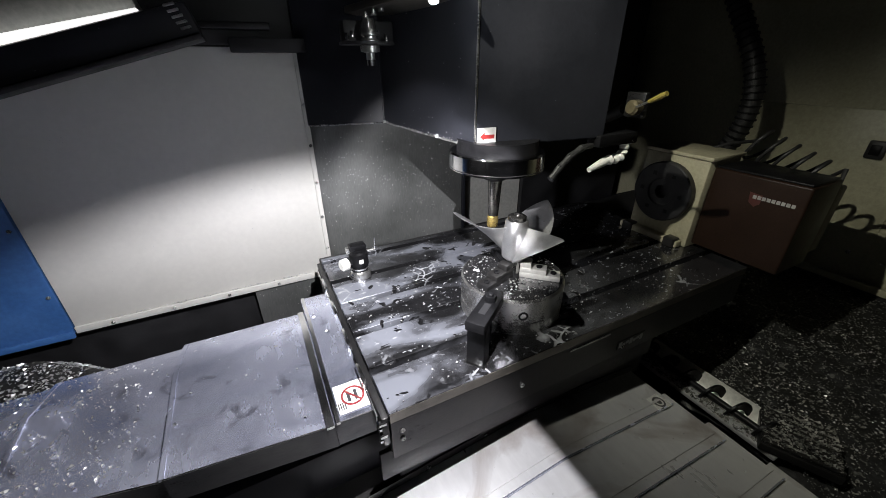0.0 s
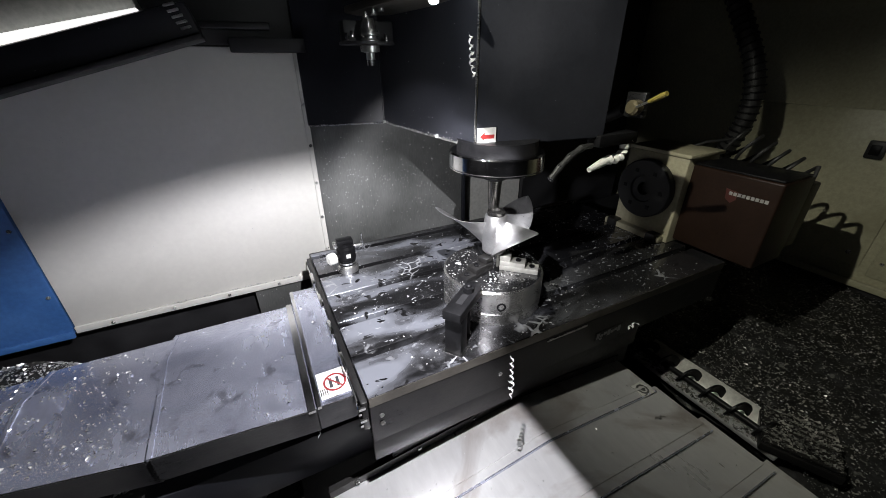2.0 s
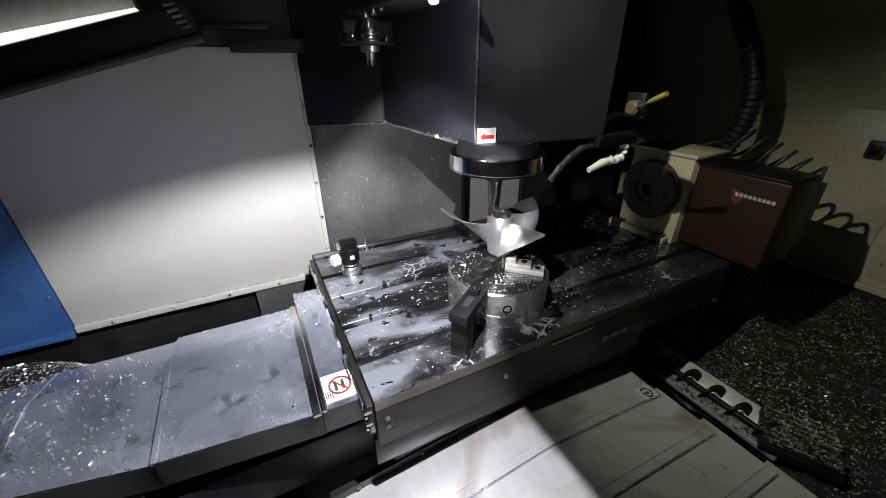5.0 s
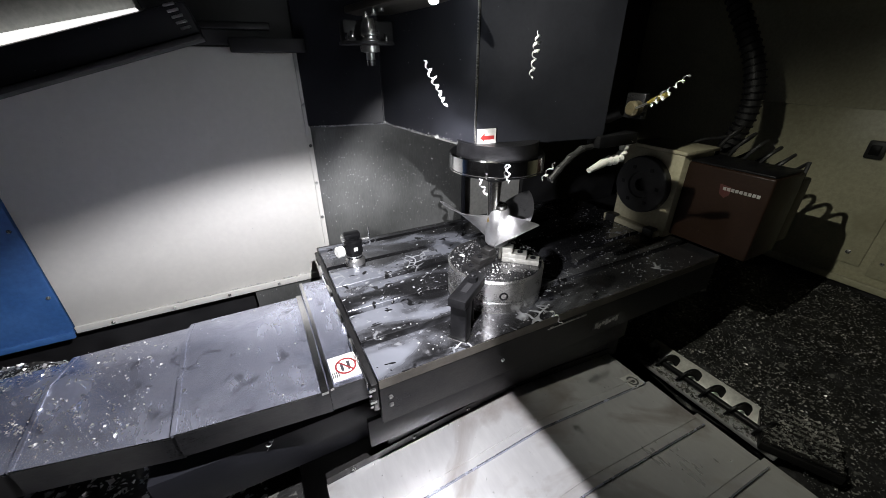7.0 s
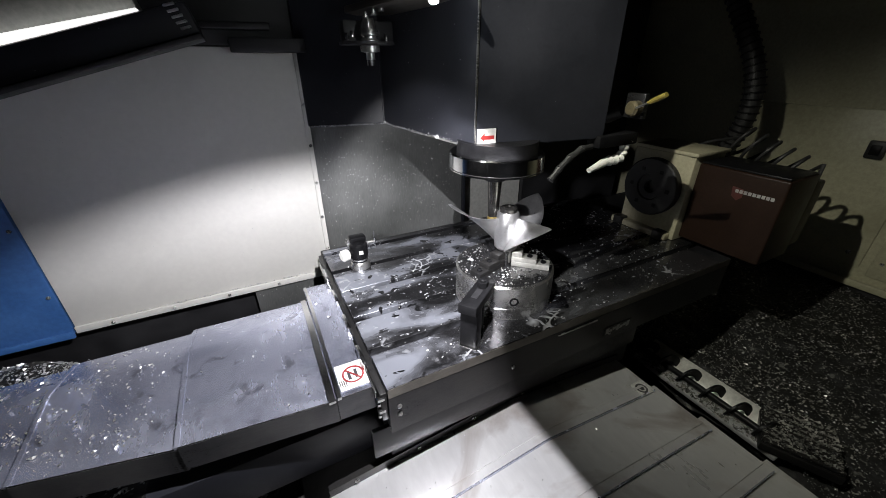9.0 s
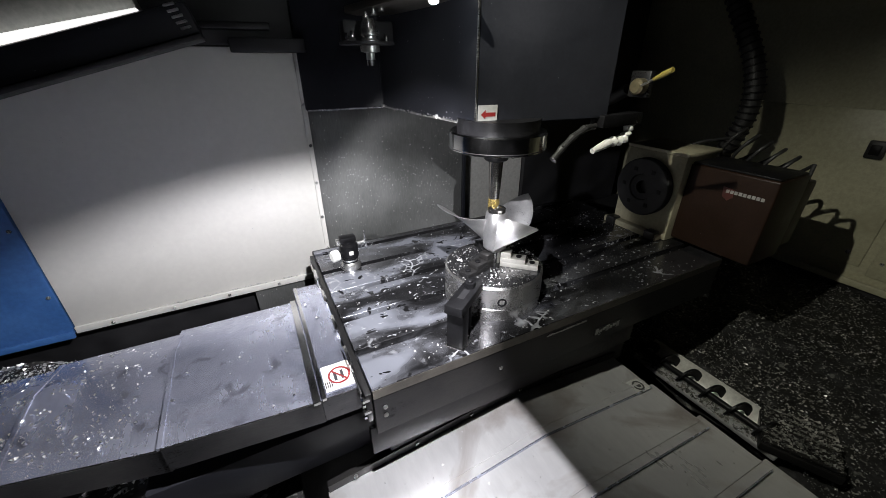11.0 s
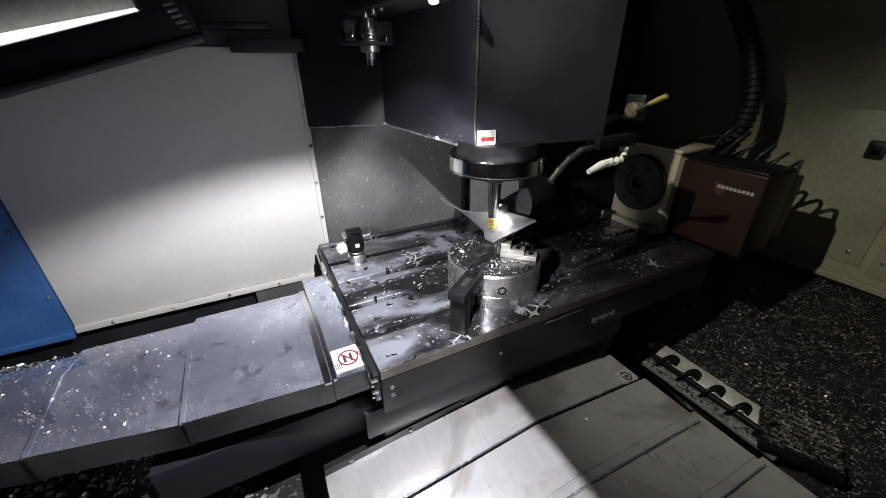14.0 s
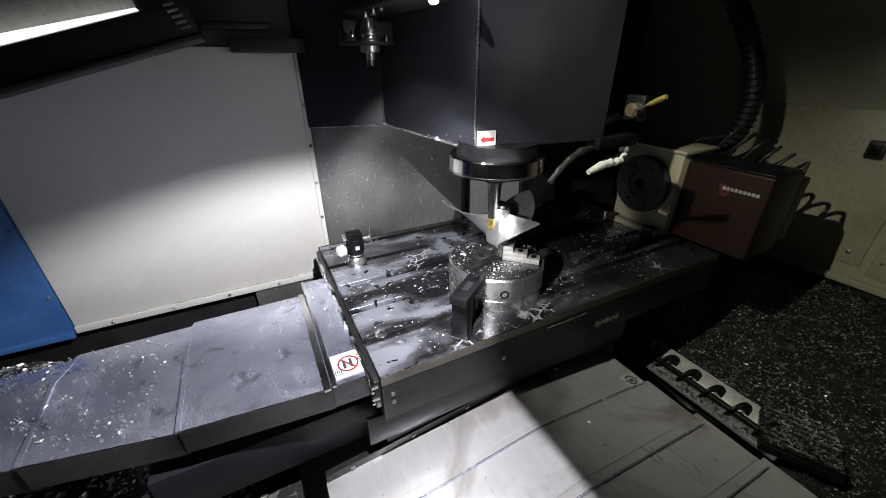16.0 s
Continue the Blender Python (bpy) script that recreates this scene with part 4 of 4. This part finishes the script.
    part("cutter_head", lathe_bm([(0, 0.181), (0.008, 0.181), (0.0135, 0.186), (0.0145, 0.203), (0.0128, 0.214), (0, 0.214)], seg=20), M["brass"], c, "gold coated cutting inserts")
    rides(c, 0, 0, 1)


def side_hose():
    """Thick ribbed cable guide curving down behind the rotary table."""
    pts = []
    for i in range(40):
        u = i / 39
        z = 0.95 - 0.81 * u
        pts.append((1.45, -0.19 + 1.6 * (z - 0.40) ** 2 if z < 0.6 else -0.126 + 0.64 * (z - 0.6), z))
    t = thing("cable_hose", (0, 0, 0), "black ribbed cable hose hanging by the side wall", "hose")
    part("hose", tube_bm(pts, 0.028, 12), M["rubber"], t)
    for i in range(0, 40, 1):
        p = Vector(pts[i])
        d = (Vector(pts[min(i + 1, 39)]) - Vector(pts[max(i - 1, 0)])).normalized()
        part("rib", lathe_bm([(0.028, -0.003), (0.033, -0.002), (0.033, 0.002), (0.028, 0.003)], Matrix.Translation(p) @ d.to_track_quat("Z", "Y").to_matrix().to_4x4(), 14), M["blackox"], t)
    solid("wall_screen", box_bm(0.97, 0.40, -0.3, 1.60, 0.42, 0.95), M["black"], "black sheet beside the column", "wall")


# ---- upper left: lamp and tool changer ----


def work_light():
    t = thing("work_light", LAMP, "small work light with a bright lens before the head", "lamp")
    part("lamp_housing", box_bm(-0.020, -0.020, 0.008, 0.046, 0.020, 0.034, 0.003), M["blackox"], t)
    part("lens", lathe_bm([(0, 0.006), (0.010, 0.006), (0.010, 0.004), (0.005, 0.002), (0, 0.0015)], seg=20), M["lamp"], t, "glowing lens")
    # two unseen flaps, added to keep the beam off the head and right side
    part("beam_flap", box_bm(0.0120, -0.022, -0.0372, 0.0132, 0.0088, 0.010), M["blackox"], t, "thin black flap added to cut the lamp's beam")
    part("upper_beam_flap", box_bm(0.0120, 0.0089, -0.0118, 0.0132, 0.0200, 0.010), M["blackox"], t)
    q = Vector(PILOT) - Vector(LAMP)
    part("pilot_arm", tube_bm([(0.030, 0.018, 0.022), (0.07, 0.10, 0.03), (q.x, q.y, 0.02), (q.x, q.y, q.z + 0.008)], 0.003, 8), M["blackox"], t)
    part("pilot_lens", lathe_bm([(0, 0.009), (0.0075, 0.009), (0.0085, 0.006), (0.006, 0.003), (0, 0.002)], Matrix.Translation(q), 16), M["lamp"], t, "small glowing lamp")
    part("stem", tube_bm([(0.012, 0, 0.034), (0.012, 0.0, 0.10), (0.04, 0.05, 0.20), (0.06, 0.12, 0.278)], 0.006, 10), M["blackox"], t)
    r = thing("roof_lamp", ROOF_LAMP, "small black spot lamp under the roof sheet", "lamp")
    part("lamp_housing", lathe_bm([(0.022, -0.004), (0.026, -0.004), (0.028, 0.020), (0.020, 0.024), (0, 0.025), (0, 0.012), (0.022, 0.010), (0.022, -0.004)], seg=32), M["blackox"], r)
    part("lens", lathe_bm([(0, 0.010), (0.021, 0.010), (0.021, 0.007), (0, 0.0065)], seg=28), M["lamp"], r, "glowing lens")
    # unseen lamp body and stand, added where the low fill beam starts
    d = thing("added_door_lamp", ADDED_DOOR_LAMP, "unseen black lamp on a stand, added beside the open door", "lamp")
    part("lamp_head", box_bm(-0.055, -0.075, -0.03, -0.012, -0.012, 0.11, 0.004), M["blackox"], d)
    part("stand", tube_bm([(-0.035, -0.05, -0.03), (-0.035, -0.05, -0.60), (-0.035, -0.05, -0.855)], 0.010, 10), M["blackox"], d)


def strip_light():
    t = thing("strip_light", (-0.40, 0.10, 0.56), "long dark lamp housing with a bright strip", "lamp")
    t.matrix_basis = Matrix.Translation((-0.355, 0.155, 0.590)) @ Matrix.Rotation(radians(-15.5), 4, "Y")
    part("lamp_housing", box_bm(-0.60, -0.02, -0.030, 0.19, 0.10, 0.030, 0.006), M["dark"], t)
    part("under_rail", box_bm(-0.60, -0.035, -0.042, 0.19, 0.10, -0.031, 0.003), M["black"], t)
    bm = bmesh.new()
    sec = [[(x, y, z) for y, z in ((0.0, 0.036), (0.03, 0.036), (0.03, 0.036 + h), (0.0, 0.036 + h))] for x, h in ((-0.60, 0.036), (-0.2, 0.017), (0.10, 0.003))]
    sec = [[bm.verts.new(p) for p in q] for q in sec]
    for p, q in zip(sec, sec[1:]):
        for i in range(4):
            bm.faces.new((p[i], p[(i + 1) % 4], q[(i + 1) % 4], q[i]))
    bm.faces.new(sec[0])
    bm.faces.new(sec[-1])
    bmesh.ops.recalc_face_normals(bm, faces=bm.faces)
    part("tube", bm, M["tube"], t, "glowing light strip")
    part("reflector", box_bm(-0.60, 0.035, 0.031, 0.10, 0.10, 0.11, 0.004), M["pale"], t)
    for k in range(5):
        part("rib", box_bm(0.150 + 0.002 * k, -0.026, 0.026 - 0.011 * k, 0.172 + 0.002 * k, -0.020, 0.031 - 0.011 * k, 0.001, 1), M["steel"], t)


def tool_changer():
    t = thing("tool_changer", (0.168, 0.0, 0.588), "black tool magazine with steel tool holders beside the head", "tool changer")
    part("carrier", box_bm(-0.05, 0.03, 0.00, 0.07, 0.07, 0.05, 0.006), M["black"], t)
    h = part("tool_holder", lathe_bm([(0, -0.030), (0.010, -0.030), (0.010, -0.016), (0.0215, -0.014), (0.0215, 0.008), (0.017, 0.010), (0.017, 0.016), (0.0215, 0.018), (0.0215, 0.024), (0.012, 0.050), (0, 0.050)], seg=28), M["steel"], t, "steel tool holder")
    part("collet_nut", lathe_bm([(0, -0.042), (0.0095, -0.042), (0.0095, -0.030), (0, -0.030)], seg=16), M["bright"], h)
    for k in range(9):
        a = radians(-30 + 30 * k)
        x, y = 0.045 * math.cos(a), 0.02 + 0.045 * math.sin(a)
        part("finger_stud", lathe_bm([(0, 0), (0.005, 0), (0.005, 0.007), (0.003, 0.012), (0, 0.012)], pose(x, y, 0.006 + 0.004 * (k % 3)), 12), M["bright"], t)
    for k in range(3):
        part("pull_stud", lathe_bm([(0, 0), (0.0065, 0), (0.0065, 0.006), (0.003, 0.007), (0.003, 0.013), (0, 0.013)], pose(-0.004 + 0.018 * k, 0.0, 0.050 + 0.007 * k), 14), M["steel"], t)
    part("ring_plate", lathe_bm([(0.03, 0.0), (0.062, 0.0), (0.062, 0.006), (0.03, 0.006), (0.03, 0.0)], pose(0, 0.02, 0), 40), M["black"], t)
    part("magazine_cover", prism_bm([(0.03, -0.20), (0.112, -0.29), (0.125, 0.10), (0.02, 0.16), (-0.02, 0.12)], 0.070, 0.085, 0.003), M["edgeband"], t, "olive-grey sheet cover")
    b = thing("cross_bar", (-0.03, 0.30, 0.60), "black bar across the top of the white panel", "bar")
    part("bar", box_bm(-0.085, -0.02, -0.022, 0.10, 0.029, 0.012, 0.003), M["black"], b)
    part("upper_bar", box_bm(-0.16, -0.02, 0.030, 0.02, 0.029, 0.046, 0.003), M["black"], b)


def stuck_chips():
    """Chips and dried splashes that cling to the upright sheets."""
    for n, x0, x1, z0, z1, y, sz, seed, what in ((420, 0.07, 0.60, -0.02, 0.36, WY + 0.021, (0.0015, 0.006), 61, "column sheet"),
                                                 (120, -0.66, 0.03, -0.11, 0.55, WY - 0.0005, (0.001, 0.0045), 62, "white panel"),
                                                 (110, -0.62, 0.02, -0.127, -0.120, WY - 0.003, (0.003, 0.010), 63, "white panel's lower flange")):
        me = flakes(n, lambda rng: np.array((x0 + (x1 - x0) * rng.random(), z0 + (z1 - z0) * (rng.random() + rng.random()) / 2, 0.0)), sz, seed, 0.15)
        me.materials.append(M["chip"])
        ob = tagged(new("swarf", me), "fine aluminium chips clinging to the " + what, "swarf", "", "stuff")
        ob.matrix_basis = Matrix.Translation((0, y, 0)) @ Matrix.Rotation(radians(90), 4, "X")


FLIGHTS = []  # each thrown chip with its second of flight, place, long axis


def thrown_chips():
    """Curled chips that the cutter throws off: cut from the hub, they fly past and fall into the pan."""
    right, down, ahead = Vector((0.8913, -0.4534, -0.0058)), Vector((-0.2099, -0.4031, -0.8908)), Vector((0.40145, 0.79499, -0.45478))
    rng = random.Random(9)
    for t, across, below, away, length, lean in (
            (2.0, 0.080, -0.532, 0.62, 0.075, 85), (2.0, 0.186, 0.349, 0.72, 0.085, 92), (2.0, -0.345, 0.476, 0.72, 0.050, 80), (2.0, 0.517, 0.211, 0.78, 0.025, -20),
            (2.5, 0.017, -0.348, 0.62, 0.085, -25), (2.5, 0.125, -0.660, 0.60, 0.026, 0), (2.5, -0.483, 0.660, 0.75, 0.034, 0),
            (7.0, -0.022, -0.456, 0.60, 0.085, 65), (7.0, 0.252, -0.532, 0.58, 0.075, 100), (7.0, 0.617, -0.430, 0.60, 0.080, -38), (7.0, 0.286, -0.209, 0.66, 0.036, -50),
            (7.0, 0.109, -0.171, 0.74, 0.036, 70), (7.0, 0.179, -0.209, 0.74, 0.036, 95), (7.0, 0.309, 0.186, 0.72, 0.036, 50), (7.0, -0.476, 0.537, 0.75, 0.024, -60),
            (7.5, -0.779, -0.425, 0.42, 0.021, 10), (7.5, -0.637, -0.432, 0.42, 0.022, 30), (7.5, -1.053, -0.246, 0.42, 0.013, -20), (7.5, -1.176, -0.129, 0.45, 0.028, 80),
            (7.5, -0.537, -0.102, 0.60, 0.060, 25), (7.5, -0.876, 0.211, 0.80, 0.056, 60), (7.5, 0.410, 0.122, 0.75, 0.060, 10), (7.5, 0.910, -0.668, 0.60, 0.055, 0),
            (8.0, -0.683, -0.276, 0.85, 0.020, 0), (8.0, -0.276, -0.240, 0.85, 0.030, -10),
            (13.0, -1.046, 0.014, 0.72, 0.110, -3), (13.0, -0.746, -0.029, 0.75, 0.090, -5), (13.0, -1.162, 0.114, 0.68, 0.062, -10),
            (13.0, -0.676, 0.576, 0.66, 0.120, -35), (13.0, 0.233, 0.245, 0.72, 0.075, 80), (13.0, -0.022, 0.499, 0.72, 0.036, -70),
            (14.5, -0.688, -0.086, 0.85, 0.022, 0),
            (15.0, 0.052, 0.075, 0.74, 0.100, -55), (15.0, -0.461, 0.140, 0.88, 0.075, -25), (15.0, -1.000, 0.217, 0.85, 0.032, 100),
            (15.0, -0.060, 0.464, 0.70, 0.055, 110), (15.0, -0.515, 0.499, 0.72, 0.045, -30)):
        bm = bmesh.new()
        turns, n = max(1.5, length / 0.013), max(14, int(length / 0.0013))
        ring = []
        for i in range(n + 1):
            u = i / n
            a = 2 * math.pi * turns * u
            r = 0.0026 + 0.0046 * math.sin(math.pi * u) * (0.6 + 0.4 * math.sin(9 * u + 7 * t)) + 0.0010 * rng.random()
            a += 1.2 * math.sin(5 * u + lean)
            x = length * (u - 0.5)
            ring.append((bm.verts.new((x, r * math.cos(a), r * math.sin(a))), bm.verts.new((x + 0.0030 + 0.003 * rng.random(), 0.7 * r * math.cos(a + 0.5), 0.7 * r * math.sin(a + 0.5)))))
        for p, q in zip(ring, ring[1:]):
            bm.faces.new((p[0], q[0], q[1], p[1]))
        ob = tagged(part("metal_chip", bm, M["curl"]), "bright curled aluminium chip thrown off by the cutter", "metal chip", "thrown chips")
        place = EYE + away * (ahead + across * right + below * down)
        c, s = math.cos(radians(lean)), math.sin(radians(lean))
        axis = c * right + s * down
        FLIGHTS.append((ob, t, place, Matrix((axis, ahead.cross(axis).normalized(), axis.cross(ahead.cross(axis)).normalized())).transposed().to_quaternion()))


enclosure()
stuck_chips()
chip_bed()
machine_table()
table_cover()
front_cover()
chuck()
propeller()
strap_clamp()
tool_setter()
rotary_table()
spindle_head()
side_hose()
work_light()
strip_light()
tool_changer()
chip_auger()
splash_chips()
thrown_chips()

# table travel from its place at the start: seconds, along x, along y (metres); head travel: seconds, up
TABLE = ((0.0, 0.0, 0.0), (0.5, 0.0111, 0.0372), (1.0, 0.0189, 0.0792), (1.5, 0.0007, 0.0848), (2.0, -0.0237, 0.0495), (2.5, -0.0194, 0.0222),
         (3.0, -0.0026, 0.0446), (3.5, -0.0102, 0.0729), (4.0, -0.0305, 0.0377), (4.5, -0.027, 0.022), (5.5, -0.002, 0.070), (6.5, 0.0164, 0.1187), (7.0, 0.0067, 0.0830),
         (7.5, -0.0054, 0.0431), (8.0, -0.0149, 0.0089), (8.5, 0.0077, 0.0136), (9.0, 0.0145, 0.0531), (9.5, 0.017, 0.088), (11.5, -0.0169, 0.0597),
         (12.0, 0.0150, 0.0965), (12.5, 0.0086, 0.0212), (13.0, -0.0311, 0.0359), (13.5, -0.0269, 0.0414), (14.0, 0.0173, 0.1046),
         (14.5, 0.0083, 0.0160), (15.0, -0.0288, 0.0389), (15.5, -0.0234, 0.0477), (16.0, 0.0127, 0.0877))
HEAD = ((0.0, 0.0), (4.0, 0.0), (6.5, -0.002), (9.0, -0.002), (11.0, 0.044), (11.7, 0.044), (11.9, -0.003), (13.0, -0.003), (13.4, 0.0115),
        (13.55, 0.0115), (13.9, -0.005), (15.0, -0.005), (15.4, 0.0115), (15.55, 0.0115), (15.9, -0.006), (16.0, -0.006))


def motions():
    """The table slides on its two ways and the head on its one."""
    for ob, base, sx, sy, sz in CARRIED:
        if sz:
            rows = [(t, Matrix.Translation((0, 0, up * sz)) @ base) for t, up in HEAD]
        else:
            rows = [(t, Matrix.Translation((dx * sx, dy * sy, 0)) @ base) for t, dx, dy in TABLE]
        walk(ob, rows)
    seconds, along, back = zip(*TABLE)
    for ob, t, place, turn in FLIGHTS:
        flat = Matrix.Rotation(radians(90), 3, "Y").to_quaternion()
        start = t - 0.15

        def lying(w):
            return Vector((0.388 + float(np.interp(w, seconds, along)), -0.300 + float(np.interp(w, seconds, back)), 0.165))

        def keyed(w, p, q):
            return (round(w, 3), Matrix.Translation(p) @ q.to_matrix().to_4x4())

        rows = [keyed(w, lying(w), flat) for w in seconds if w < start - 0.1] + [keyed(start - 0.04, lying(start), flat)]
        for f in (0.0, 0.34, 0.67, 1.0):
            rows.append(keyed(start + 0.15 * f, lying(start).lerp(place, f), flat.slerp(turn, f)))
        v = (place - lying(start)) / 0.15 * 0.30
        if -0.2 < place.x < 0.85 and place.y < -0.30:
            v += Vector((-2.2, -2.6, 0))
        p, w = place.copy(), t
        while w < 15.9:
            w += 0.1
            v.z -= 0.98
            p = p + v * 0.1
            p.x, p.y = min(1.7, max(-1.2, p.x)), min(WY - 0.02, max(-1.3, p.y))
            ground = -0.40 if p.x > 0.9 else -0.325 if p.x < -0.2 else -0.01 if p.y > -0.42 and p.x > -0.02 else -0.235
            landed = p.z <= ground
            p.z = max(p.z, ground)
            rows.append(keyed(w, p, turn))
            if landed:
                break
        if rows[-1][0] < 16.0:
            rows.append(keyed(16.0, p, turn))
        walk(ob, rows)


motions()
